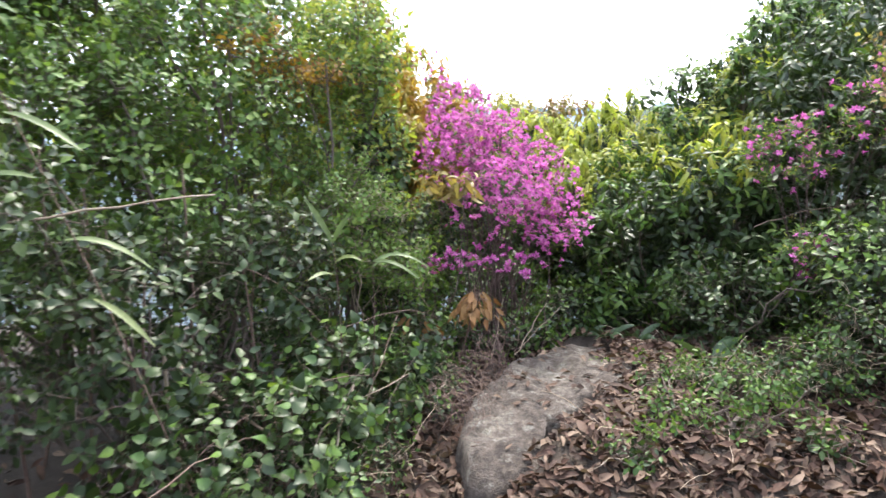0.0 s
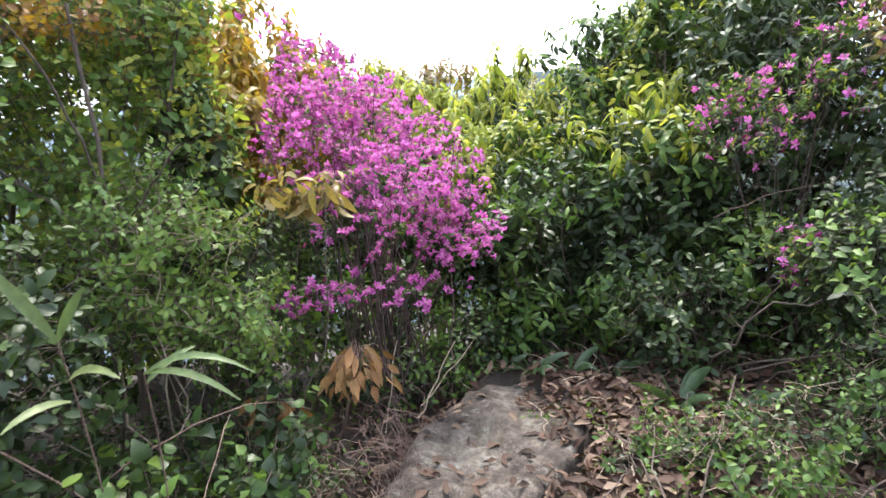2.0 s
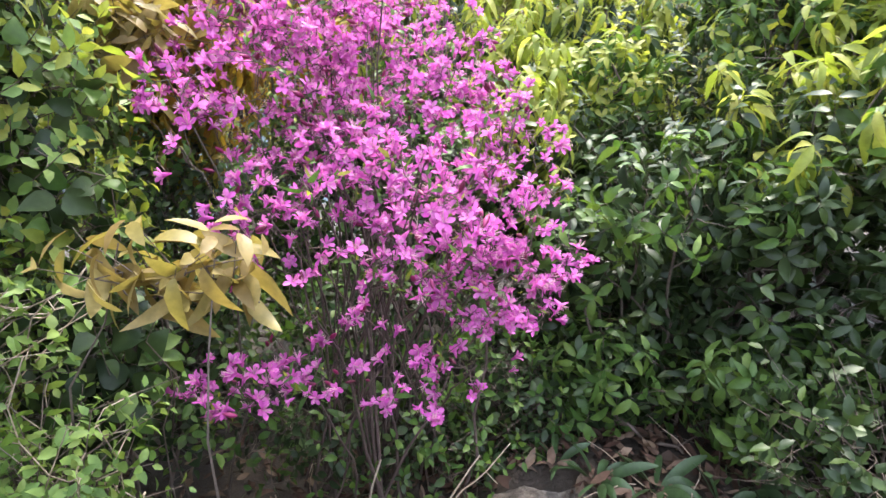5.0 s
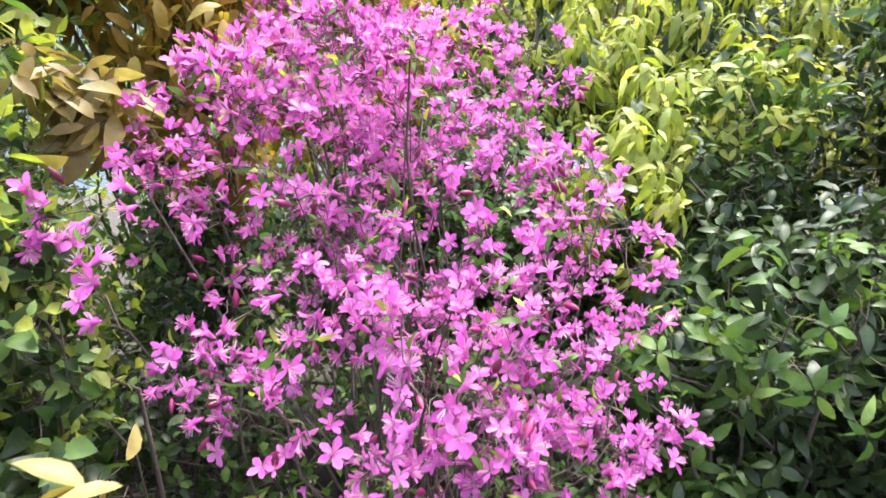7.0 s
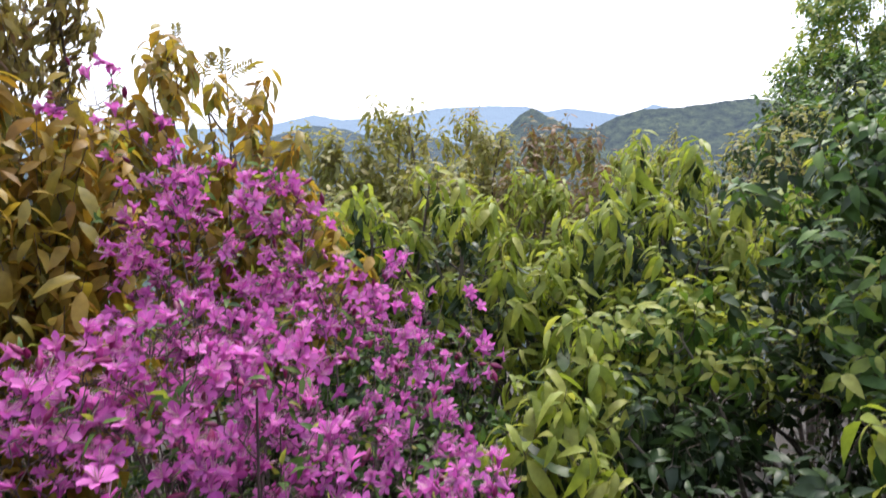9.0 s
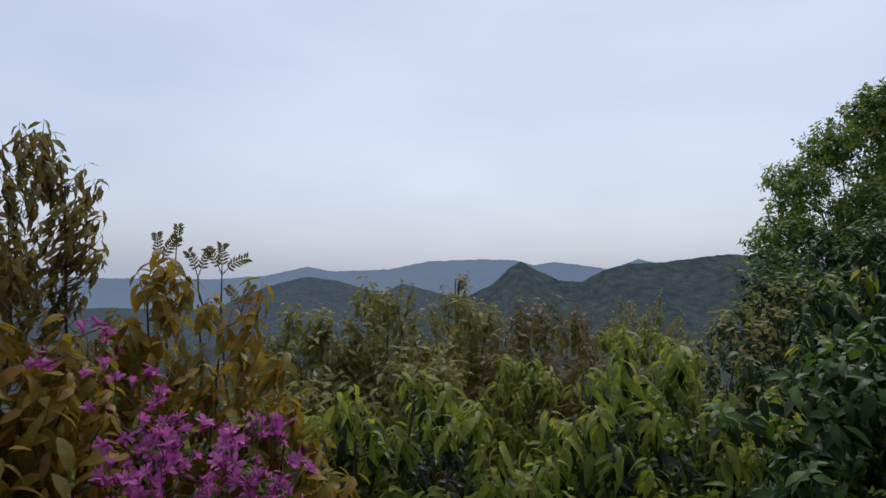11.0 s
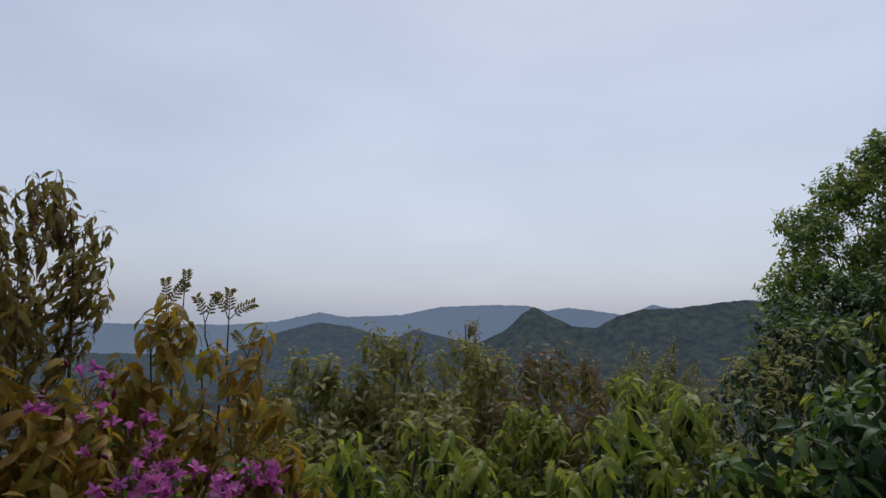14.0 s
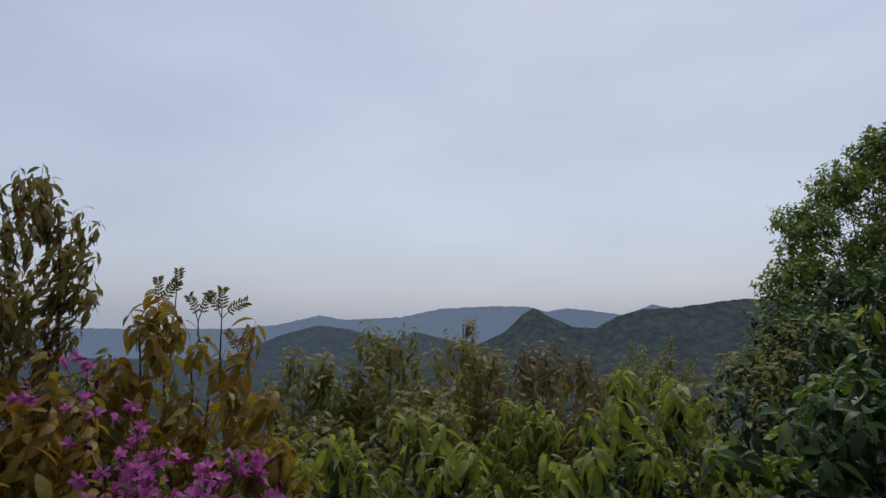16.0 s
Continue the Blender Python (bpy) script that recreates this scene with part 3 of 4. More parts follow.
def make_bud():
    v, f = tube([(0, 0, 0), (0, 0, .006), (0, 0, .014), (0, 0, .022), (0, 0, .028)], [.001, .0042, .0055, .0035, .0006], 6)
    return v, f, np.zeros(len(f), int)


FLOWERS = [make_flower(o) for o in (.35, .55, .7, .85, 1.05, .6)]
BUDS = [make_bud()]
LEAFLETS = shoot_set(4, 4, 0.034, 0.36, (0.7, 1.3), 1.0, 0.1, 0.012, tail=0.02, twig=.0009)


def azalea(name, label, base, stems, lobes, flowers, singles, buds, leaves, spread, near, group="wild azaleas", stem_r=0.006):
    """A many-stemmed azalea: thin upright stems, forked twigs, blooms in twos and threes on their ends, few leaves yet."""
    base = (base[0], base[1], min(base[2], ground_z(base[0], base[1])))
    top = thing(name, base, label, "shrub", group)
    base = np.asarray(base, float)
    weight = np.array([l[2] for l in lobes])
    wood, at, rad, own = [Soup() for _ in range(stems)], [], [], []
    for k in range(stems):
        c, r, _ = lobes[R.choice(len(lobes), p=weight / weight.sum())]
        goal = np.asarray(c) + R.uniform(-.8, .8, 3) * np.asarray(r)
        a = R.uniform(0, 6.28)
        foot = base + np.array([math.cos(a) * spread[0] * R.uniform(0, 1), math.sin(a) * spread[1] * R.uniform(0, 1), -.04])
        pull = (goal - foot) * np.array([-.16, -.16, 0])
        pts = bow(foot, goal, pull, 10, .012)
        rr = np.linspace(stem_r, stem_r * .28, 10) * R.uniform(.6, 1.25)
        wood[k].add(*tube(pts, rr, 5))
        fine = np.concatenate([pts[3:-1] * (1 - s) + pts[4:] * s for s in (0, .2, .4, .6, .8)])
        at.append(fine)
        rad.append(np.concatenate([rr[3:-1]] * 5))
        own.append(np.full(len(fine), k))
    at, rad, own = np.concatenate(at), np.concatenate(rad), np.concatenate(own)
    place = []
    total = flowers + buds + leaves
    start = len(at)
    at, rad, own = np.vstack([at, np.zeros((3 * total, 3))]), np.concatenate([rad, np.zeros(3 * total)]), np.concatenate([own, np.zeros(3 * total, int)])
    while len(place) < total:
        c, r, _ = lobes[R.choice(len(lobes), p=weight / weight.sum())]
        d = unit(R.normal(0, 1, 3) + np.array([0, -.1, .15]))
        p = np.asarray(c) + d * np.asarray(r) * R.uniform(.25, 1) ** .5
        j = int(np.argmin(np.linalg.norm(at[:start] - p, axis=1) + .6 * np.maximum(0, at[:start, 2] - p[2] + .04)))
        a = at[j]
        out = unit(unit(p - a) + np.array([0, -.15, .45]) + R.normal(0, .25, 3))
        r0 = max(.0014, min(rad[j] * .7, .0032))
        pts = bow(a, p, (0, 0, .06 * np.linalg.norm(p - a)), 5, .010)
        wood[own[j]].add(*tube(pts, np.linspace(r0, .0011, 5), 3))
        at[start:start + 3], rad[start:start + 3], own[start:start + 3] = pts[1:4], r0 * .8, own[j]
        start += 3
        for _ in range(R.choice([1, 2, 3, 3])):
            ax = unit(out + R.normal(0, .5, 3))
            q = p + R.normal(0, .016, 3)
            wood[own[j]].add(*tube(np.array([p - out * .01, (p + q) / 2, q - ax * .008]), [.0011, .0009, .0008], 3))
            place.append((ax, q))
    for k in range(stems):
        part("stem", wood[k].mesh("stem", [STEM], base), top)
    R.shuffle(place)
    place = place[:total]
    fl = [spin(ax, R.uniform(0, 6.28), R.uniform(.6, .96), q - base) for ax, q in place[:flowers]]
    fl.sort(key=lambda m: np.linalg.norm(m[:, 3] + base - np.asarray(near)))
    mats = [PETAL, STAMEN]
    kinds = [mesh_from("flower", v, f, mats, m) for v, f, m in FLOWERS]
    for m in fl[:singles]:
        part("flower", kinds[R.randint(len(kinds))], top).matrix_basis = to_matrix(m)
    if len(fl) > singles:
        tagged(part("blossom", joined("blossom", FLOWERS, mats, np.array(fl[singles:]), (0, 0, 0)), top, "magenta blossom in loose clusters"), kind="stuff")
    bd = [spin(ax, 0, R.uniform(.7, 1.25), q - base) for ax, q in place[flowers:flowers + buds]]
    bmesh_one = mesh_from("flower_bud", *BUDS[0][:2], [BUD])
    for m in bd:
        part("flower_bud", bmesh_one, top, "dark crimson closed bud").matrix_basis = to_matrix(m)
    lv = [spin(ax, R.uniform(0, 6.28), R.uniform(.7, 1.3), q - base) for ax, q in place[flowers + buds:]]
    if lv:
        tagged(part("young_leaves", joined("young_leaves", [h.all for h in LEAFLETS], [MID_LEAF, FRESH_LEAF, TWIG], np.array(lv), (0, 0, 0)), top, "small fresh green leaves at the twig ends"), kind="stuff")
    return top


azalea("azalea_bush", "tall wild azalea in full magenta bloom behind the boulder", (0.33, 3.8, 0.02), 50,
       [((0.37, 3.52, 1.04), (0.40, 0.20, 0.2), .45), ((0.46, 3.95, 1.08), (0.42, 0.36, 0.28), .95), ((0.36, 4.42, 1.26), (0.42, 0.34, 0.28), .8), ((0.10, 4.45, 1.5), (0.26, 0.24, 0.28), .55), ((0.06, 3.9, 1.24), (0.26, 0.3, 0.26), .6),
        ((-0.10, 4.5, 1.85), (0.14, 0.14, 0.2), .06), ((0.08, 3.42, 0.64), (0.22, 0.12, 0.06), .12), ((0.50, 3.46, 0.62), (0.22, 0.12, 0.07), .13), ((0.78, 3.75, 0.85), (0.15, 0.22, 0.22), .12), ((0.38, 3.6, 0.8), (0.42, 0.22, 0.16), .16), ((0.64, 3.58, 0.8), (0.2, 0.15, 0.16), .24), ((-0.02, 3.48, 1.28), (0.1, 0.12, 0.12), .04), ((0.2, 3.98, 1.4), (0.25, 0.2, 0.13), .3)],
       2050, 300, 360, 330, (0.34, 0.28), (0.45, 2.7, 1.6), stem_r=.0062)
azalea("azalea_bush", "sparser azalea with scattered magenta blooms among green leaves", (2.15, 3.4, 0.1), 20,
       [((1.93, 3.37, 1.27), (0.25, 0.25, 0.2), .5), ((2.4, 3.3, 1.5), (0.3, 0.3, 0.3), .5), ((1.85, 2.97, 0.76), (0.16, 0.14, 0.12), .2)],
       150, 90, 30, 420, (0.12, 0.12), (1.2, 2.0, 1.4), stem_r=.005)

# ---------------------------------------------------------------- thicket beside the trail (west)
GREEN = [DARK_LEAF, MID_LEAF, BARK]
NEWS = [DARK_LEAF, FRESH_LEAF, BARK]
OLIVE = [OLIVE_LEAF, BRONZE_LEAF, BARK]
BRONZE = [OLIVE_LEAF, BRONZE_LEAF, BARK]
RUSTY = [OLIVE_LEAF, RED_LEAF, BARK]


def clear(p):
    """Nothing grows into the walking line."""
    y = p[1]
    path_x = 0.15 if y < 2.1 else 0.15 + (y - 2.1) * .5
    return not (y < 3.3 and abs(p[0] - path_x) < 0.42 and p[2] > 0.4) and not (on_rock(p[0], y) or (y < 2.2 and abs(p[0] - .2) < .3))


T = "thicket shrubs"
# the next three shrubs carry their backlight in lighter leaf colours
shrub("holly_shrub", "tall dense shrub with small leaves lightened for backlight", "shrub", (-1.2, 3.1, 0.05), [((-1.2, 3.1, 1.5), (0.6, 0.5, 0.95)), ((-1.5, 2.6, 1.1), (0.55, 0.5, 0.9)), ((-1.9, 3.2, 2.1), (0.5, 0.4, 0.6))], SMALL, [MID_LEAF, LIGHT_LEAF, BARK], 1300, 160, 11, .016, keep=clear, group=T)
shrub("holly_shrub", "upright shrub beside the azalea, leaves lightened for backlight", "shrub", (-0.6, 3.55, 0.05), [((-0.6, 3.6, 1.25), (0.42, 0.4, 0.75)), ((-0.5, 3.6, 1.85), (0.34, 0.34, 0.4))], SMALL, [LIGHT_LEAF, FRESH_LEAF, BARK], 620, 200, 9, .013, keep=clear, group=T)
shrub("holly_shrub", "high green shrub at the back of the thicket, lightened for backlight", "shrub", (-1.6, 4.0, 0.05), [((-1.6, 4.0, 1.9), (0.7, 0.5, 1.1)), ((-1.0, 4.2, 1.7), (0.5, 0.4, 0.9)), ((-2.4, 3.6, 2.0), (0.7, 0.6, 1.2))], SMALL, [LIGHT_LEAF, FRESH_LEAF, BARK], 1700, 0, 12, .02, size=(1.1, 1.7), group=T)
shrub("holly_shrub", "leafy green shrub at the back of the thicket", "shrub", (-2.1, 3.0, 0.05), [((-2.1, 3.0, 1.4), (0.6, 0.6, 1.2)), ((-2.3, 2.2, 1.3), (0.6, 0.6, 1.2))], SMALL, [MID_LEAF, LIGHT_LEAF, BARK], 950, 0, 10, .02, size=(1.1, 1.7), group=T)
shrub("holly_shrub", "leafy green shrub filling the gap behind the thicket", "shrub", (-1.1, 5.1, -0.2), [((-1.1, 5.0, 0.7), (0.55, 0.35, 0.9)), ((-1.9, 4.8, 0.9), (0.6, 0.4, 1.0))], SMALL, [MID_LEAF, LIGHT_LEAF, BARK], 650, 0, 9, .015, size=(1.0, 1.5), group=T)
shrub("orange_shrub", "slender shrub with orange new leaves over green ones", "shrub", (-0.95, 3.5, 0.05), [((-0.75, 3.25, 1.72), (0.3, 0.25, 0.12)), ((-1.0, 3.3, 1.9), (0.3, 0.25, 0.12))], TINY, [BRONZE_LEAF, RUST_LEAF, BARK], 90, 60, 6, .008, lift=.2, group=T)
shrub("privet_shrub", "airy shrub with many tiny light green leaves", "shrub", (-0.42, 3.1, 0.05), [((-0.45, 3.1, 0.95), (0.3, 0.3, 0.36)), ((-0.22, 3.05, 0.70), (0.22, 0.22, 0.2))], TINY, [LIGHT_LEAF, LIGHT_LEAF, BARK], 280, 300, 8, .005, keep=clear, bark=DRY_WOOD, lift=.25, group=T)
# dark leaf in both slots stands in for the shade inside the thicket
shrub("holly_shrub", "green shrub at the trail's edge, darkened for the thicket's inner shade", "shrub", (-1.05, 2.0, 0.05), [((-1.05, 2.05, 0.7), (0.45, 0.55, 0.5)), ((-1.5, 1.6, 1.0), (0.5, 0.6, 0.75)), ((-0.7, 2.5, 0.8), (0.32, 0.35, 0.4))], SMALL, [DARK_LEAF, DARK_LEAF, BARK], 760, 200, 12, .008, keep=clear, shell=.4, group=T)
shrub("creeper", "low creeper with broad heart-shaped leaves", "plant", (-0.55, 1.6, 0.05), [((-0.68, 1.75, 0.34), (0.5, 0.5, 0.26)), ((-0.38, 2.3, 0.36), (0.36, 0.45, 0.26)), ((-0.16, 2.85, 0.34), (0.26, 0.3, 0.2))], BROAD, [DARK_LEAF, MID_LEAF, TWIG], 460, 280, 14, .004, keep=clear, lift=.8, size=(.65, 1.0), group=T)
shrub("creeper", "tangle of small green leaves close to the ground", "plant", (-0.35, 2.1, 0.02), [((-0.45, 1.9, 0.2), (0.5, 0.6, 0.16)), ((-0.12, 2.75, 0.2), (0.28, 0.4, 0.15)), ((-0.5, 2.9, 0.25), (0.5, 0.4, 0.2))], TINY, GREEN, 480, 200, 10, .003, keep=clear, bark=DRY_WOOD, group=T)
shrub("creeper", "dark undergrowth beneath the azalea", "plant", (0.1, 4.2, 0.0), [((0.3, 3.85, 0.05), (0.5, 0.25, 0.16)), ((0.72, 3.85, 0.08), (0.25, 0.2, 0.14)), ((0.35, 4.35, 0.2), (0.5, 0.35, 0.25)), ((-0.35, 3.95, 0.35), (0.35, 0.4, 0.35)), ((0.85, 3.95, 0.18), (0.25, 0.3, 0.2)), ((0.1, 4.95, 0.45), (0.6, 0.3, 0.5)), ((0.7, 5.0, 0.4), (0.4, 0.25, 0.45)), ((0.66, 4.72, 0.5), (0.22, 0.18, 0.4)), ((-1.2, 3.9, 0.45), (0.7, 0.3, 0.45)), ((0.3, 5.15, 0.8), (0.5, 0.2, 0.3)), ((-0.4, 4.4, 0.6), (0.3, 0.3, 0.5))], SMALL, GREEN, 2000, 60, 12, .004, group=T)
shrub("holly_shrub", "shaded green shrubs filling the slope behind the azalea", "shrub", (0.4, 5.2, -0.5), [((0.1, 5.1, 0.2), (0.6, 0.3, 0.5)), ((0.8, 5.2, 0.2), (0.5, 0.3, 0.5)), ((-0.6, 4.9, 0.2), (0.5, 0.3, 0.5)), ((1.3, 5.4, 0.3), (0.5, 0.3, 0.5)), ((-1.6, 4.7, 0.1), (0.6, 0.3, 0.5))], SMALL, [MID_LEAF, LIGHT_LEAF, BARK], 1000, 0, 10, .01, size=(1.1, 1.6), group=T)
shrub("bronze_oak", "young oak with bronze and yellow new leaves", "shrub", (-0.55, 4.6, -0.05), [((-0.44, 4.6, 1.55), (0.28, 0.28, 0.42)), ((-0.32, 4.4, 1.2), (0.22, 0.2, 0.35)), ((-0.75, 4.4, 1.75), (0.26, 0.26, 0.3))], TAN_DROOP, BRONZE, 360, 220, 9, .012, lift=1.7, lean=.15, group="young oaks")
shrub("bronze_oak", "slender oak with dark drooping young leaves above the azalea", "tree", (-0.7, 4.95, -0.15), [((-0.60, 4.85, 2.2), (0.26, 0.28, 0.34)), ((-0.72, 4.9, 1.8), (0.34, 0.3, 0.35))], OAK_DROOP, [RED_LEAF, TAN_LEAF, BARK], 320, 140, 9, .010, shell=.3, size=(.6, .95), lift=1.7, lean=.15, group="young oaks")
shrub("bronze_oak", "young oak with olive and bronze drooping leaves", "shrub", (-0.2, 5.35, -0.3), [((-0.24, 5.2, 1.68), (0.36, 0.3, 0.4)), ((0.05, 5.2, 1.3), (0.28, 0.28, 0.4)), ((-0.45, 5.3, 1.2), (0.36, 0.3, 0.55))], TAN_DROOP, [OLIVE_LEAF, BRONZE_LEAF, BARK], 360, 160, 8, .014, lift=1.7, lean=.15, group="young oaks")
shrub("oak_sapling", "oak sapling with a drooping spray of tan young leaves", "sapling", (-0.14, 3.3, 0.03), [((0.08, 3.1, 1.15), (0.2, 0.1, 0.05))], TAN_SPRAY, [TAN_LEAF, TAN_LEAF, BARK], 14, 110, 3, .004, lift=.8, size=(.8, 1.05), shell=.2, group="young oaks")

shrub("oak_sapling", "tan young leaves of an oak sapling among the blooms", "sapling", (-0.25, 3.8, 0.03), [((-0.22, 3.75, 1.42), (0.09, 0.1, 0.1))], TAN_DROOP, [TAN_LEAF, TAN_LEAF, BARK], 10, 110, 2, .005, lift=.6, group="young oaks")
shrub("camellia_shrub", "shrub with large dark glossy leaves close to the azalea", "shrub", (-0.38, 3.55, 0.03), [((-0.36, 3.55, 1.15), (0.2, 0.18, 0.4)), ((-0.3, 3.4, 0.7), (0.2, 0.16, 0.3))], BROAD, [DARK_LEAF, MID_LEAF, BARK], 130, 250, 6, .008, group=T)

# ---------------------------------------------------------------- evergreen oaks on the slope (east and north)
G = "evergreen oaks"
shrub("evergreen_oak", "dense evergreen oak shrub with glossy dark leaves and yellow-green tips", "shrub", (1.5, 4.4, 0.0), [((1.45, 4.35, 0.45), (0.6, 0.5, 0.55)), ((1.2, 4.15, 0.3), (0.36, 0.32, 0.4)), ((1.75, 4.0, 0.6), (0.5, 0.5, 0.65)), ((1.25, 4.9, 0.6), (0.42, 0.36, 0.45))], OAK, [DARK_LEAF, DARK_LEAF, BARK], 820, 300, 14, .012, keep=clear, shell=.4, group=G)
shrub("evergreen_oak", "yellow-green young shoots of an evergreen oak", "shrub", (1.6, 4.15, -0.05), [((1.8, 4.0, 1.15), (0.42, 0.4, 0.22)), ((2.1, 4.3, 1.3), (0.3, 0.3, 0.2))], OAK_NEW, [MID_LEAF, FRESH_LEAF, BARK], 60, 250, 8, .010, lift=1.5, lean=.2, group=G)
shrub("evergreen_oak", "oak shrub with mid-green leaves facing the trail", "shrub", (1.45, 4.0, 0.02), [((1.3, 3.85, 0.92), (0.36, 0.2, 0.22)), ((1.03, 4.0, 0.68), (0.2, 0.16, 0.22)), ((1.8, 3.72, 1.02), (0.32, 0.2, 0.26))], OAK_TIP, GREEN, 105, 200, 8, .009, keep=clear, group=G)
shrub("evergreen_oak", "evergreen oak crown with pale yellow-green new leaves", "shrub", (1.75, 4.75, -0.2), [((2.0, 4.6, 1.3), (0.36, 0.34, 0.26)), ((2.35, 4.7, 1.65), (0.4, 0.36, 0.28)), ((1.5, 5.2, 1.05), (0.4, 0.3, 0.2))], OAK_TIP, [MID_LEAF, FRESH_LEAF, BARK], 170, 0, 9, .012, lift=1.1, lean=.25, group=G)
shrub("evergreen_oak", "low dark oak boughs hanging over the edge of the litter", "shrub", (1.55, 3.75, 0.0), [((1.15, 3.86, 0.22), (0.3, 0.16, 0.24)), ((1.6, 3.62, 0.35), (0.36, 0.2, 0.28)), ((2.05, 3.4, 0.5), (0.3, 0.25, 0.36))], OAK_TIP, GREEN, 260, 150, 8, .008, keep=clear, lift=.2, group=G)
shrub("evergreen_oak", "evergreen oak with drooping yellow-green new leaves", "shrub", (1.3, 4.95, -0.25), [((1.02, 4.85, 0.95), (0.2, 0.2, 0.28)), ((0.93, 4.52, 0.88), (0.2, 0.22, 0.3))], OAK_NEW, NEWS, 85, 250, 8, .012, lift=1.7, lean=.15, group=G)
shrub("evergreen_oak", "tall evergreen oak with bright drooping new shoots", "shrub", (1.7, 6.0, -0.7), [((1.6, 5.9, 1.2), (0.5, 0.45, 0.6)), ((2.1, 5.7, 1.0), (0.45, 0.45, 0.65)), ((1.2, 5.75, 0.9), (0.35, 0.35, 0.6))], OAK_NEW, NEWS, 170, 250, 9, .02, lift=1.7, lean=.15, size=(.9, 1.3), group=G)
shrub("evergreen_oak", "evergreen oak with bright drooping new shoots down the slope", "shrub", (0.5, 5.8, -0.6), [((0.62, 5.75, 1.2), (0.34, 0.34, 0.5)), ((0.2, 5.7, 1.1), (0.3, 0.34, 0.5)), ((0.95, 5.6, 0.85), (0.3, 0.3, 0.5))], OAK_NEW, [DARK_LEAF, FRESH_LEAF, BARK], 140, 220, 8, .02, lift=1.7, lean=.15, size=(.8, 1.2), group=G)
# the canopy's shade is put into the leaf colour: dark leaf in both slots
shrub("evergreen_oak", "large evergreen oak, leaves all darkened to stand for shade", "tree", (2.9, 5.3, -0.3), [((2.75, 5.3, 1.6), (0.65, 0.6, 0.6)), ((3.4, 5.5, 2.0), (0.75, 0.75, 0.7)), ((2.35, 5.15, 1.25), (0.45, 0.4, 0.4))], OAK_NEW, [DARK_LEAF, DARK_LEAF, BARK], 300, 240, 12, .03, lift=1.0, group=G)
shrub("evergreen_oak", "bright new shoots above a shaded oak", "shrub", (3.0, 5.4, 0.0), [((3.1, 5.3, 2.1), (0.5, 0.4, 0.25)), ((2.5, 5.2, 1.6), (0.35, 0.3, 0.2))], OAK_NEW, NEWS, 60, 60, 6, .012, lift=1.6, lean=.15, group=G)
# added dark foliage that stands in for shade within the neighbouring crowns
shrub("evergreen_oak", "dark-leaved filler standing in for the shade inside the oak crowns", "shrub", (2.75, 5.35, -0.3), [((2.75, 5.35, 0.85), (0.6, 0.45, 1.0)), ((3.5, 5.4, 1.2), (0.7, 0.5, 1.2)), ((2.1, 5.5, 0.5), (0.45, 0.4, 0.7)), ((1.6, 6.0, 0.7), (0.6, 0.4, 0.75)), ((0.5, 5.95, 0.7), (0.6, 0.35, 0.7))], OAK_PLAIN, [DARK_LEAF, DARK_LEAF, BARK], 1100, 0, 10, .02, group=G)
shrub("evergreen_oak", "dark leafy oak shrub behind the second azalea", "shrub", (2.5, 3.9, 0.1), [((2.4, 3.9, 1.2), (0.5, 0.45, 0.85)), ((2.9, 3.4, 1.4), (0.55, 0.6, 1.0)), ((2.5, 3.75, 0.5), (0.5, 0.3, 0.5)), ((2.6, 4.1, 1.3), (0.5, 0.3, 0.6)), ((3.2, 2.8, 0.8), (0.5, 0.6, 0.8)), ((3.2, 4.0, 1.0), (0.6, 0.4, 1.1)), ((3.9, 3.6, 1.0), (0.6, 0.6, 1.2))], OAK_PLAIN, [DARK_LEAF, MID_LEAF, BARK], 1700, 60, 9, .018, group=G)
shrub("evergreen_oak", "light green oak rising behind the others", "tree", (2.4, 5.0, -0.2), [((2.0, 4.9, 1.45), (0.45, 0.4, 0.5)), ((2.5, 4.6, 1.9), (0.45, 0.45, 0.5))], OAK_TIP, GREEN, 300, 120, 8, .02, lift=.8, group=G)
shrub("reddish_shrub", "shrub with reddish brown young leaves", "shrub", (2.75, 2.9, 0.1), [((2.5, 2.95, 1.75), (0.4, 0.4, 0.45)), ((2.7, 2.7, 1.2), (0.4, 0.4, 0.45))], SMALL, [RED_LEAF, OLIVE_LEAF, BARK], 480, 100, 9, .012, group=T)
# low plants on this side: overhead shade is put into their leaf colours
shrub("spindle_shrub", "low green shrub spreading over dry leaves, darkened for overhead shade", "shrub", (1.6, 2.55, 0.2), [((1.6, 2.5, 0.36), (0.36, 0.26, 0.13)), ((1.3, 2.55, 0.3), (0.2, 0.18, 0.09)), ((2.0, 2.4, 0.5), (0.4, 0.4, 0.3))], TINY, GREEN, 300, 240, 12, .004, keep=clear, bark=DRY_WOOD, group=T)
shrub("heath_shrub", "low shrublet sprawling on bare roots over the litter, darkened for overhead shade", "shrub", (1.1, 2.2, 0.12), [((1.0, 2.22, 0.29), (0.28, 0.18, 0.09)), ((0.74, 2.15, 0.2), (0.15, 0.13, 0.07)), ((1.38, 2.35, 0.34), (0.3, 0.22, 0.11)), ((1.12, 2.75, 0.27), (0.22, 0.2, 0.07))], TINY, [MID_LEAF, MID_LEAF, BARK], 85, 120, 14, .006, keep=clear, bark=BARK, lift=.6, group=T)
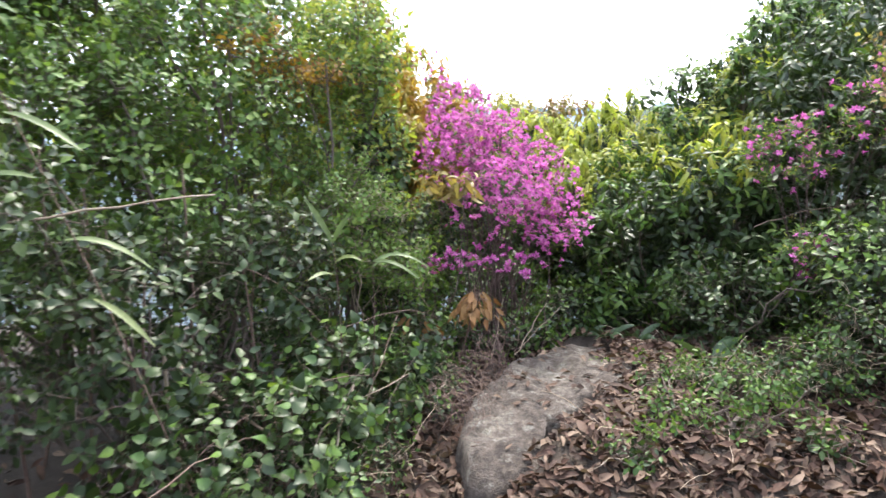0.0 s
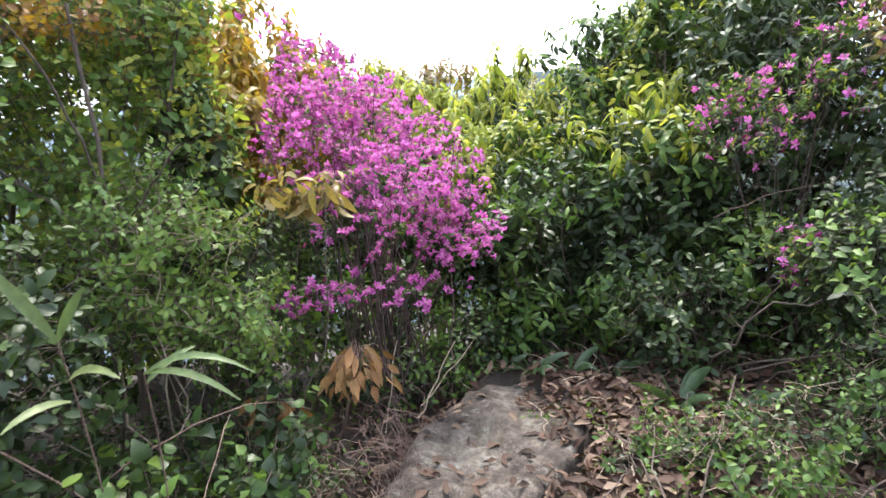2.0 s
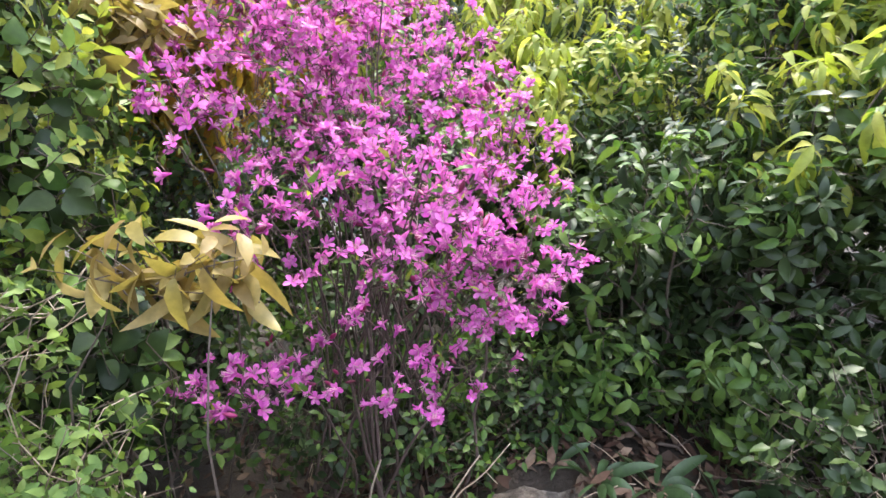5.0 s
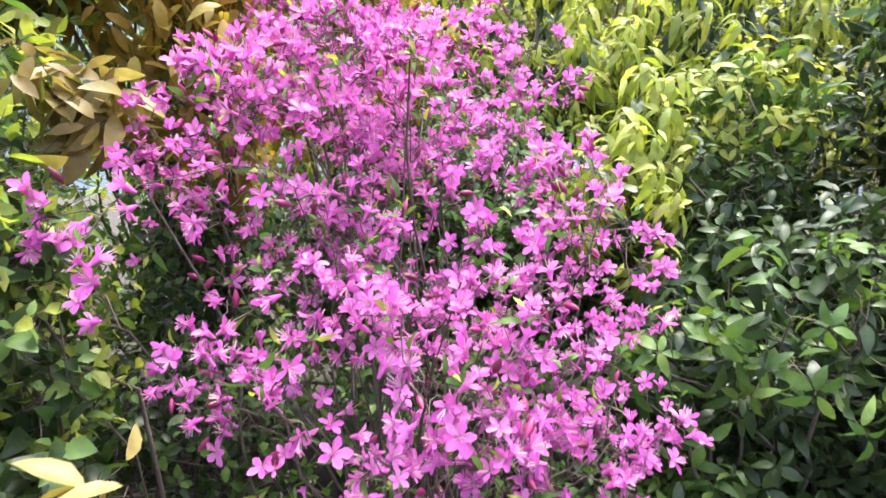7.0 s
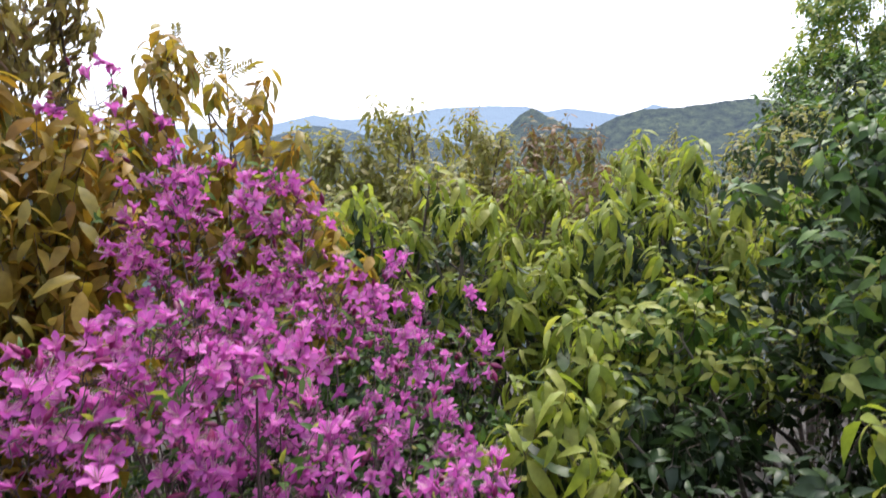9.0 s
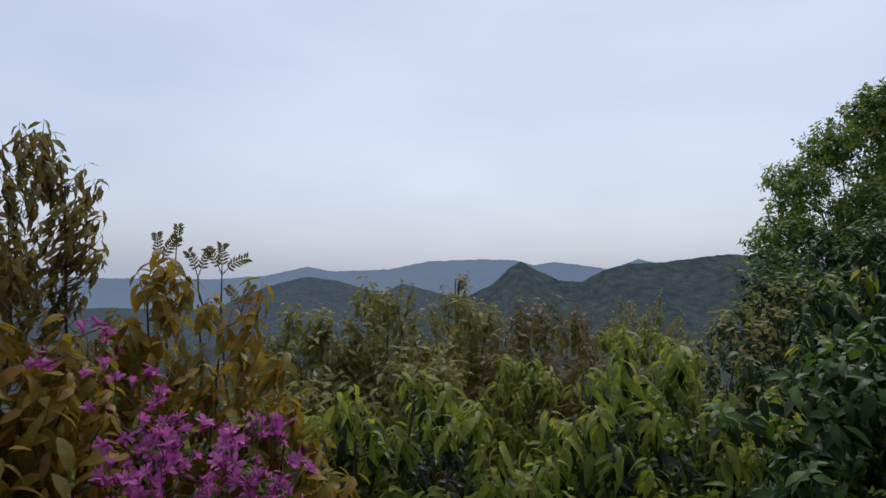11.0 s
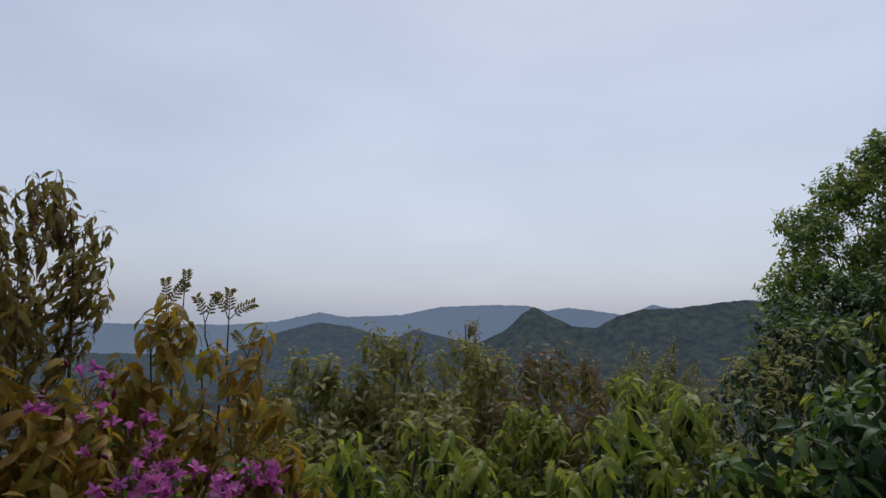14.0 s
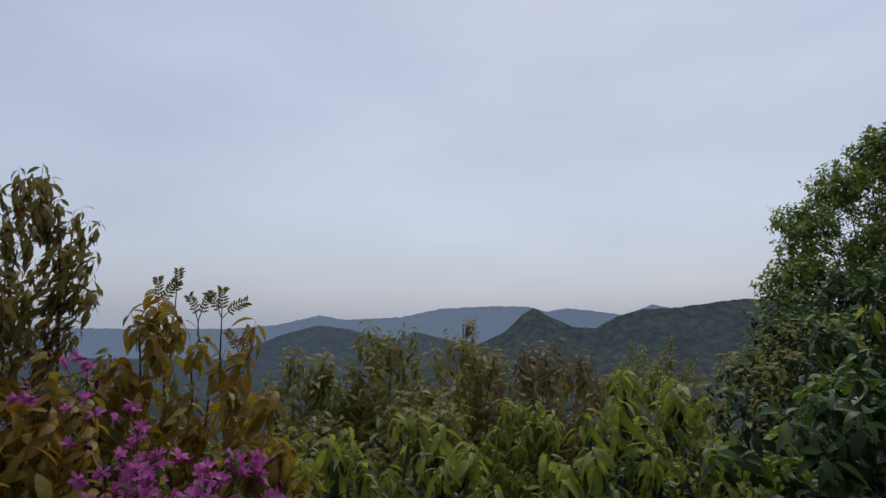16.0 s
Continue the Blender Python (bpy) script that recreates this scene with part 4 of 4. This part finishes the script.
for x, y, n in ((0.75, 1.95, 14), (0.98, 2.28, 10), (1.2, 2.1, 12), (1.45, 2.0, 14), (0.62, 1.6, 8), (1.05, 2.6, 12), (0.98, 3.05, 8), (1.75, 1.75, 14), (1.3, 1.6, 8)):
    shrub("ground_sprig", "small leafy plant sprouting from the litter", "plant", (x, y, ground_z(x, y)), [((x, y, ground_z(x, y) + .07), (0.15, 0.12, 0.06))], TINY, GREEN, n, 60, 3, .002, lift=.8, group="ground sprigs")
shrub("spindle_shrub", "low leafy shrub under the oaks, its leaves darkened for shade", "shrub", (1.7, 3.2, 0.2), [((1.65, 3.3, 0.42), (0.36, 0.3, 0.3)), ((2.2, 2.9, 0.6), (0.4, 0.4, 0.5)), ((2.3, 2.2, 0.7), (0.35, 0.4, 0.5))], SMALL, [DARK_LEAF, DARK_LEAF, BARK], 600, 200, 10, .006, keep=clear, group=T)
shrub("spindle_shrub", "leafy shrub below the second azalea, older leaves darkened for shade", "shrub", (2.1, 2.7, 0.2), [((2.1, 2.75, 0.75), (0.32, 0.28, 0.28)), ((2.4, 2.4, 0.6), (0.3, 0.3, 0.4))], SMALL, [DARK_LEAF, LIGHT_LEAF, BARK], 300, 150, 8, .006, keep=clear, lift=.8, group=T)
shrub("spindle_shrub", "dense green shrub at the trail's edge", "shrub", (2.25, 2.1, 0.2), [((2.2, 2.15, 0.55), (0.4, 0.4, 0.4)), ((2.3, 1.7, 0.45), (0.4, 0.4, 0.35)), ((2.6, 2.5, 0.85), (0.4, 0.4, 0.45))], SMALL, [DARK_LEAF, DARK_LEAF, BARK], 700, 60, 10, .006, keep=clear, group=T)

# slope woods beyond: place, height of the top, spread, kind
SLOPE = [
    (0.2, 8.2, 2.0, 0.6, 0), (1.55, 8.3, 1.88, 0.62, 2), (2.3, 8.0, 1.7, 0.7, 1), (-0.45, 7.9, 1.8, 0.55, 0), (3.2, 8.6, 1.8, 0.9, 3), (0.85, 8.9, 1.95, 0.65, 0),
    (-1.5, 9.5, 0.9, 0.9, 0), (2.6, 11.5, 1.5, 1.0, 2), (4.6, 10.0, 2.1, 1.1, 3), (-2.8, 9.0, 1.0, 1.0, 1), (-0.5, 13.5, 0.9, 1.1, 0), (4.4, 14.0, 1.7, 1.3, 0),
    (0.55, 7.2, 1.6, 0.5, 0), (1.2, 7.1, 1.55, 0.5, 1), (-0.3, 6.9, 1.4, 0.5, 0), (1.9, 7.0, 1.4, 0.5, 1)]
SLOPE_LABEL = ("young oak with olive-brown new leaves on the slope", "oak with yellow-green new leaves on the slope", "oak with rusty brown new leaves on the slope", "dark green oak on the slope")
SLOPE_MATS = ([OLIVE_LEAF, OLIVE_LEAF, BARK], [OLIVE_LEAF, FRESH_LEAF, BARK], RUSTY, [DARK_LEAF, OLIVE_LEAF, BARK])
for x, y, top_z, r, kind in SLOPE:
    shrub("slope_oak", SLOPE_LABEL[kind], "tree", (x, y, ground_z(x, y)), [((x, y, top_z - r * .8), (r * .7, r * .7, r * .8)), ((x - .5 * r, y, top_z - r * 1.5), (r * .6, r * .6, r * .7)), ((x + .4 * r, y - .2, top_z - r * 1.9), (r * .9, r * .8, r))],
          OAK_NEW if kind == 1 else FAR_SPRAY, SLOPE_MATS[kind], int(470 * r), 0, 7, .025, lift=1.7, lean=.15, size=(.8, 1.15), group="slope oaks")

shrub("slope_oak", "single slender oak top rising over the others", "tree", (1.0, 14.0, ground_z(1.0, 14)), [((0.97, 14, 1.65), (0.22, .22, .45)), ((1.05, 14, 0.9), (0.5, .5, .5)), ((1.1, 14, 0.2), (0.9, .9, .7))], FAR_SPRAY, OLIVE, 240, 0, 7, .03, lift=1.7, lean=.15, group="slope oaks")
shrub("tall_oak", "tall broadleaved tree with airy green crown on the slope", "tree", (11.5, 17.5, ground_z(11.5, 17.5)),
      [((11.2, 17.5, 5.9), (0.9, 0.9, 0.9)), ((9.9, 17.3, 5.1), (0.8, 0.8, 0.75)), ((9.0, 17.2, 4.1), (0.85, 0.85, 0.8)), ((12.6, 17.6, 5.8), (1.4, 1.3, 1.5)), ((8.6, 16.9, 2.7), (0.9, 0.9, 0.9)), ((10.6, 17.0, 3.2), (1.3, 1.2, 1.2)), ((13.0, 16.9, 2.6), (1.8, 1.4, 1.6)), ((11.3, 17.4, 4.5), (1.0, 0.9, 0.7))],
      CROWN_SPRAY, [LIGHT_LEAF, FRESH_LEAF, BARK], 2600, 0, 11, .035, size=(.75, 1.2), shell=.3)
shrub("tall_oak", "leafy green oak on the slope", "tree", (6.8, 12.5, ground_z(6.8, 12.5)), [((6.8, 12.5, 1.6), (1.3, 1.2, 1.3)), ((5.6, 11.5, 1.2), (1.0, 1.0, 1.1)), ((8.0, 12.5, 2.0), (1.2, 1.2, 1.2))], CROWN_SPRAY, [DARK_LEAF, MID_LEAF, BARK], 900, 0, 12, .05, lift=.8, size=(.7, 1.1))
# backlit side: its shade is carried by using the dark leaf throughout
shrub("tall_oak", "leafy oak below the look-out, darkened to stand for its backlit shade", "tree", (4.4, 6.9, ground_z(4.4, 6.9)), [((4.2, 6.8, 1.7), (0.8, .8, .9)), ((5.0, 7.4, 2.2), (0.9, .9, 1.0)), ((3.3, 6.8, 1.4), (0.6, .6, .8))], OAK_NEW, [DARK_LEAF, DARK_LEAF, BARK], 620, 0, 10, .04, lift=1.2, lean=.2, size=(.9, 1.3))
shrub("evergreen_oak", "drooping yellow-green shoots of an oak beside the look-out", "shrub", (3.5, 6.9, ground_z(3.5, 6.9)), [((3.4, 7.0, 1.9), (0.3, 0.3, 0.3)), ((3.15, 6.8, 1.5), (0.25, 0.3, 0.25))], OAK_NEW, [DARK_LEAF, FRESH_LEAF, BARK], 60, 0, 6, .015, lift=1.6, lean=.15, size=(1.1, 1.5), group=G)

# ---------------------------------------------------------------- small plants and ground litter
def blade(base, way, up, length, width, droop, n=7):
    """A long arched blade, pointed at both ends, folded along its rib."""
    way, s = unit(way), np.linspace(0, 1, n)
    side = unit(np.cross(way, up))
    nor = np.cross(side, way)
    mid = np.asarray(base) + np.outer(s * length, way) - np.outer(droop * length * s ** 2, [0, 0, 1])
    w = width * np.sin(np.pi * np.clip(s * .93 + .05, 0, 1)) ** .7 * .5
    v = np.stack([mid - np.outer(w, side) + np.outer(w * .3, nor), mid, mid + np.outer(w, side) + np.outer(w * .3, nor)], 1).reshape(-1, 3)
    f = []
    for i in range(n - 1):
        for j in (0, 1):
            a = i * 3 + j
            f += [(a, a + 1, a + 4), (a, a + 4, a + 3)]
    return v, np.array(f)


def bamboo_grass(label, foot, head, blades):
    """A dwarf bamboo cane with a few long blades: (share along the cane, direction, length, width, droop)."""
    top = thing("bamboo_grass", foot, label, "plant", "dwarf bamboo")
    foot, head = np.asarray(foot, float), np.asarray(head, float)
    pts = bow(foot, head, (0.02, 0, .03), 7)
    part("cane", mesh_from("cane", *[q - (foot if i == 0 else 0) for i, q in enumerate(tube(pts, np.linspace(.0028, .0016, 7), 5))], [TWIG]), top)
    for share, way, length, width, droop in blades:
        at = foot + (head - foot) * share
        v, f = blade(at - foot, way, (0.1, -0.6, 1), length, width, droop)
        part("blade", mesh_from("blade", v, f, [BLADE_LEAF]), top)


bamboo_grass("dwarf bamboo with pale green blades in the thicket", (-0.42, 2.3, 0.1), (-0.40, 2.24, 1.0),
             [(1, (-0.5, 0, 1), .22, .026, .12), (1, (.45, 0, .8), .14, .028, .1), (.9, (.5, -.3, .5), .2, .02, .5), (.85, (-.3, -.5, .3), .16, .02, .4)])
bamboo_grass("dwarf bamboo with arching blades over the creeper", (-0.3, 2.25, 0.1), (-0.24, 2.2, 0.93),
             [(1, (.75, -.1, .5), .26, .017, .6), (1, (.7, -.2, .2), .2, .018, .55), (.97, (.5, .3, .5), .14, .016, .3)])
bamboo_grass("leaning dwarf bamboo cane with narrow dry-tipped blades", (-0.70, 1.62, 0.1), (-1.2, 1.5, 1.85),
             [(.95, (.7, -.2, .2), .22, .028, .4), (.8, (.8, 0, -.1), .2, .024, .4), (.7, (-.7, -.2, .3), .2, .024, .5), (.6, (.7, .2, .1), .22, .024, .6), (.5, (.8, -.2, -.2), .2, .02, .4), (1, (-.2, 0, 1), .16, .03, .2), (.85, (-.8, 0, .3), .2, .025, .4)])


def strap_plant(label, at, count, length, spread):
    """A tuft of broad upright strap leaves."""
    top = thing("strap_plant", at, label, "plant", "strap-leaved plants")
    for i in range(count):
        a = i * 2.4 + R.normal(0, .3)
        v, f = blade((math.cos(a) * .012, math.sin(a) * .012, 0), (math.cos(a) * spread, math.sin(a) * spread, 1), (math.cos(a + .5), math.sin(a + .5), .5), length * R.uniform(.6, 1.25), length * R.uniform(.15, .21), R.uniform(.25, .8), 9)
        part("leaf", mesh_from("leaf", v, f, [STRAP_LEAF]), top)


for x, y, n, l in ((1.43, 2.98, 9, .27), (1.02, 3.55, 7, .2), (1.2, 3.52, 7, .2), (1.36, 3.42, 6, .2), (1.62, 2.85, 6, .22), (1.5, 3.5, 6, .2), (0.92, 3.66, 5, .16)):
    strap_plant("tuft of broad bluish green strap leaves on the litter", (x, y, ground_z(x, y)), n + 3, l, .8)


def withered_spray(at, count, radius, label):
    """A broken spray of hanging withered leaves."""
    top = thing("withered_branch", at, label, "branch")
    stem = Soup()
    stem.add(*tube(bow((-.12, .12, -.38), (0, 0, .08), (.02, -.02, .08), 7, .01), np.linspace(.006, .003, 7), 5))
    for i in range(count):
        a, r = R.uniform(0, 6.28), radius * R.uniform(.15, 1)
        p = np.array([math.cos(a) * r, math.sin(a) * r * .7, .1 - .9 * r + R.normal(0, .03)])
        stem.add(*tube(bow((0, 0, .06), p, (0, 0, .04), 4), [.0016, .0013, .0011, .001], 3))
        way = unit(np.array([math.cos(a) * .5, math.sin(a) * .5 - .25, -R.uniform(.4, 1.1)]))
        v, f = leaf(p, way, unit(R.normal(0, 1, 3) + [0, -1, .5]), R.uniform(.06, .1), R.uniform(.02, .034), R.uniform(-.2, .5), .4, R.normal(0, .8))
        part("withered_leaf", mesh_from("withered_leaf", v, f, [RUST_LEAF]), top)
    part("twig", stem.mesh("twig", [TWIG]), top)


withered_spray((0.19, 3.1, 0.44), 60, .125, "broken branch with hanging withered rust-brown leaves")
withered_spray((-0.12, 3.0, 0.36), 16, .1, "small broken branch with withered brown leaves")


def dry_grass():
    """Dead curling stems that hang over the boulder's flank."""
    top = thing("dry_grass", (0.16, 2.75, 0.15), "tangle of dead curling stems hanging over the boulder's side", "plant")
    s = Soup()
    for i in range(120):
        y = R.uniform(-.5, .4)
        x = .02 + .32 * (y + .3) * (y > -.3) + R.normal(-.03, .05)
        a = np.array([x - R.uniform(.02, .16), y + R.normal(0, .06), R.uniform(.02, .24)])
        b = np.array([x + R.uniform(-.06, .07), y + R.normal(0, .1), R.uniform(-.16, .02)])
        s.add(*tube(bow(a, b, R.normal(0, .04, 3) + np.array([.02, 0, .06]), 7, .006), np.linspace(.0016, .0009, 7), 3), int(R.randint(2)))
    tagged(part("stalk", s.mesh("stalk", [STEM, TWIG]), top), kind="stuff")


dry_grass()


def stick(label, a, b, r, sag=(0, 0, 0), mat=None):
    a, b = np.asarray(a, float), np.asarray(b, float)
    v, f = tube(bow(a, b, sag, 9, .006), np.linspace(r, r * .55, 9), 6)
    ob = new("stick", mesh_from("stick", v - a, f, [mat or DRY_WOOD]))
    ob.location = a
    tagged(ob, label, "stick", "dry sticks")


stick("pale dry stick leaning in the undergrowth", (-0.42, 1.62, 0.03), (-0.30, 2.02, 0.5), .006)
stick("broken pale stick lying across the creeper", (-0.95, 1.95, 0.62), (-0.62, 2.0, 0.3), .009)
stick("broken dry cane standing in the thicket", (-0.92, 1.9, 0.04), (-1.0, 2.0, 0.66), .011)
stick("long dry vine over the undergrowth", (-0.75, 1.9, 0.45), (-0.12, 2.3, 0.42), .004, (0, 0, -.08))
stick("dark twig lying at the boulder's edge", (0.86, 3.22, ground_z(.86, 3.22) + .06), (1.2, 3.3, ground_z(1.2, 3.3) + .04), .005, (0, 0, .03), BARK)
stick("dry twig on the fallen leaves", (0.9, 3.36, rock_z(.9, 3.36) + .012), (0.86, 2.95, rock_z(.86, 2.95) + .012), .0024, (.04, 0, .01))
stick("dry twig on the fallen leaves", (1.0, 2.45, ground_z(1.0, 2.45) + .02), (1.06, 2.75, ground_z(1.06, 2.75) + .03), .004, (0, 0, .01))
stick("thin twig over the low shrub", (1.05, 2.3, .16), (1.5, 2.75, .42), .004, (0, 0, .04), BARK)
stick("pale dead stem rising under the azalea", (0.28, 3.3, 0.05), (0.36, 3.36, 0.44), .004)
stick("pale dead stem rising under the azalea", (0.42, 3.3, 0.1), (0.62, 3.42, 0.38), .004)
stick("pale dead stem rising under the azalea", (0.45, 3.4, 0.1), (0.72, 3.5, 0.34), .003)
stick("thin bare branch in the oak's shade", (1.75, 3.3, 0.86), (2.3, 3.2, 1.0), .0026, (0, 0, .03), TWIG)


for x, y, z, dx in ((-1.35, 2.0, 1.25, .1), (-1.22, 2.15, 1.1, -.06), (-1.1, 1.85, .95, .12), (-0.98, 2.1, 1.3, .05), (-1.48, 1.85, 1.2, -.1), (-0.86, 2.35, 1.05, .08), (-0.72, 2.2, .9, -.05), (-1.6, 2.1, 1.4, .14)):
    stick("bare brown cane standing in the shaded thicket", (x, y, ground_z(x, y)), (x + dx, y + .05, z), .007, (0.02, 0, 0), TWIG)
for a, b, r in (((-0.62, 3.2, .05), (-0.58, 3.12, 1.75), .011), ((-0.6, 3.15, .95), (-0.95, 2.98, 1.4), .005), ((-0.6, 3.15, .98), (-0.3, 3.05, 1.32), .005), ((-0.59, 3.13, 1.2), (-0.72, 3.0, 1.72), .005), ((-0.9, 2.85, .3), (-0.82, 2.8, 1.05), .006), ((-0.84, 2.8, .7), (-1.1, 2.7, 1.0), .004)):
    stick("grey-brown sapling stem forking among the green leaves", a, b, r, (.02, 0, .03), BARK)
stick("pale dead cane slanting across the thicket", (-1.5, 1.7, 1.12), (-0.75, 2.0, 1.22), .006, (0, 0, .02))
stick("gnarled dark root in the hollow beside the boulder", (0.95, 2.02, .1), (1.25, 2.2, .26), .014, (0, 0, .06), BARK)
stick("gnarled dark root in the hollow beside the boulder", (1.15, 1.98, .06), (0.92, 2.3, .25), .011, (0, 0, .05), BARK)
stick("thin dry twig standing out of the low shrublet", (1.3, 2.2, .2), (1.48, 2.1, .46), .004, (0, 0, .02), BARK)
for pts in (((-0.9, 1.5, .3), (-.25, 2.1, .5), .12), ((-0.5, 2.5, .5), (0.02, 2.85, .45), .1), ((-1.1, 2.2, .9), (-.4, 2.3, .55), .15), ((-0.8, 1.2, .45), (-.5, 1.9, .35), .1), ((-0.35, 2.0, .1), (-.2, 2.7, .55), .12)):
    stick("thin bare vine winding over the creeper", pts[0], pts[1], .0026, (0.03, 0, pts[2]), TWIG)


def sumac(label, foot, head, fans):
    """A dark bare stem that ends in a few young feather leaves."""
    top = thing("sumac_sapling", foot, label, "sapling", "sumac saplings")
    foot, head = np.asarray(foot, float), np.asarray(head, float)
    v, f = tube(bow(foot, head, (.06, 0, 0), 9, .015), np.linspace(.022, .006, 9), 6)
    part("trunk", mesh_from("trunk", v - foot, f, [BARK]), top)
    for dx, dz, n in fans:
        tip = head + np.array([dx, 0, dz])
        s = Soup()
        s.add(*tube(bow(head - [0, 0, .12], tip, (dx * .3, 0, 0), 5), np.linspace(.007, .0035, 5), 4), 1)
        for k in range(n):
            a = (k - (n - 1) / 2) * .8 + R.normal(0, .25)
            end = tip + np.array([math.sin(a) * .17, R.normal(0, .04), math.cos(a) * .17])
            s.add(*tube(bow(tip, end, (0, 0, .02), 5), np.linspace(.0035, .002, 5), 3), 1)
            for q in np.linspace(.25, 1, 8):
                for sd in (-1, 1):
                    p = tip + (end - tip) * q + np.array([0, 0, .08 * q * (1 - q)])
                    side = np.array([math.cos(a), 0, -math.sin(a)]) * sd
                    s.add(*leaf(p, side + unit(end - tip) * .7, (0, -1, .3), .042 * R.uniform(.8, 1.2), .014, R.normal(.2, .2)), 0)
        part("feather_leaf", s.mesh("feather_leaf", [TAN_LEAF, BARK], foot), top)


sumac("sumac sapling with pale feathery young leaves", (-0.9, 6.4, ground_z(-.9, 6.4)), (-0.84, 6.3, 2.04), [(-.03, .06, 2), (.06, .1, 1)])
sumac("sumac sapling with pale feathery young leaves", (-0.55, 6.6, ground_z(-.55, 6.6)), (-0.64, 6.6, 1.85), [(-.14, .18, 2), (.0, .2, 3), (.12, -.02, 2)])


def litter():
    """Dry leaves over the trail and under the shrubs; those on the boulder lie singly."""
    kinds = []
    for _ in range(10):
        make = leaf if len(kinds) % 2 else fine_leaf
        v, f = make((0, 0, 0), (1, 0, 0), (0, 0, 1), .07, R.uniform(.018, .032), R.uniform(-.3, .35), R.uniform(.1, .9), R.normal(0, .9))
        kinds.append((v - [.035, 0, 0], f, np.zeros(len(f), int)))
    placed = []
    while len(placed) < 13000:
        x, y = R.normal(.8, 1.0), R.normal(2.3, 1.15)
        if y > 4.5 or R.uniform() > (1.0 if y < 2.6 or x > .8 else .6):
            continue
        over = on_rock(x, y)
        if over and (on_rock(x + .08 + .12 * noise.noise(Vector((x * 5, y * 5, 0))), y) or R.uniform() > .6):
            continue
        tilt = unit(np.array([R.normal(0, .45), R.normal(0, .45), 1]))
        placed.append(spin(tilt, R.uniform(0, 6.28), R.uniform(.45, 1.3), (x, y, (rock_z(x, y) if over else ground_z(x, y)) + R.uniform(.004, .035))))
    ob = new("leaf_litter", joined("leaf_litter", kinds, [DRY_LEAF], np.array(placed), (0, 0, 0)))
    tagged(ob, "thick litter of dry brown and tan fallen leaves", "leaf litter", kind="stuff")
    meshes = [mesh_from("fallen_leaf", v, f, [DRY_LEAF]) for v, f, _ in kinds]
    n = 0
    while n < 70:
        x, y = R.uniform(.1, 1.0), R.uniform(1.95, 3.5)
        if not on_rock(x, y) or R.uniform() > .25 + .75 * smooth(.3, 0, min(abs(x - .55), abs(y - 2.9))):
            continue
        ob = new("fallen_leaf", meshes[R.randint(10)])
        ob.matrix_basis = to_matrix(spin(unit(np.array([R.normal(0, .1), R.normal(0, .1), 1])), R.uniform(0, 6.28), R.uniform(.5, 1.1), (x, y, rock_z(x, y) + .008)))
        tagged(ob, "dry brown fallen leaf lying on the boulder", "leaf", "fallen leaves")
        n += 1
    s = Soup()
    for _ in range(420):
        x, y = R.uniform(-1.5, 2.5), R.uniform(0.2, 4.0)
        a = R.uniform(0, 6.28)
        l = R.uniform(.05, .3)
        if on_rock(x, y):
            continue
        z = ground_z(x, y) + .02
        s.add(*tube(bow((x, y, z), (x + l * math.cos(a), y + l * math.sin(a), z + R.uniform(0, .05)), (0, 0, .02), 5, .006), np.linspace(.0028, .0012, 5), 3), int(R.randint(2)))
    tagged(new("twig_litter", s.mesh("twig_litter", [DRY_WOOD, BARK])), "thin dry twigs strewn over the litter", "twigs", kind="stuff")


litter()
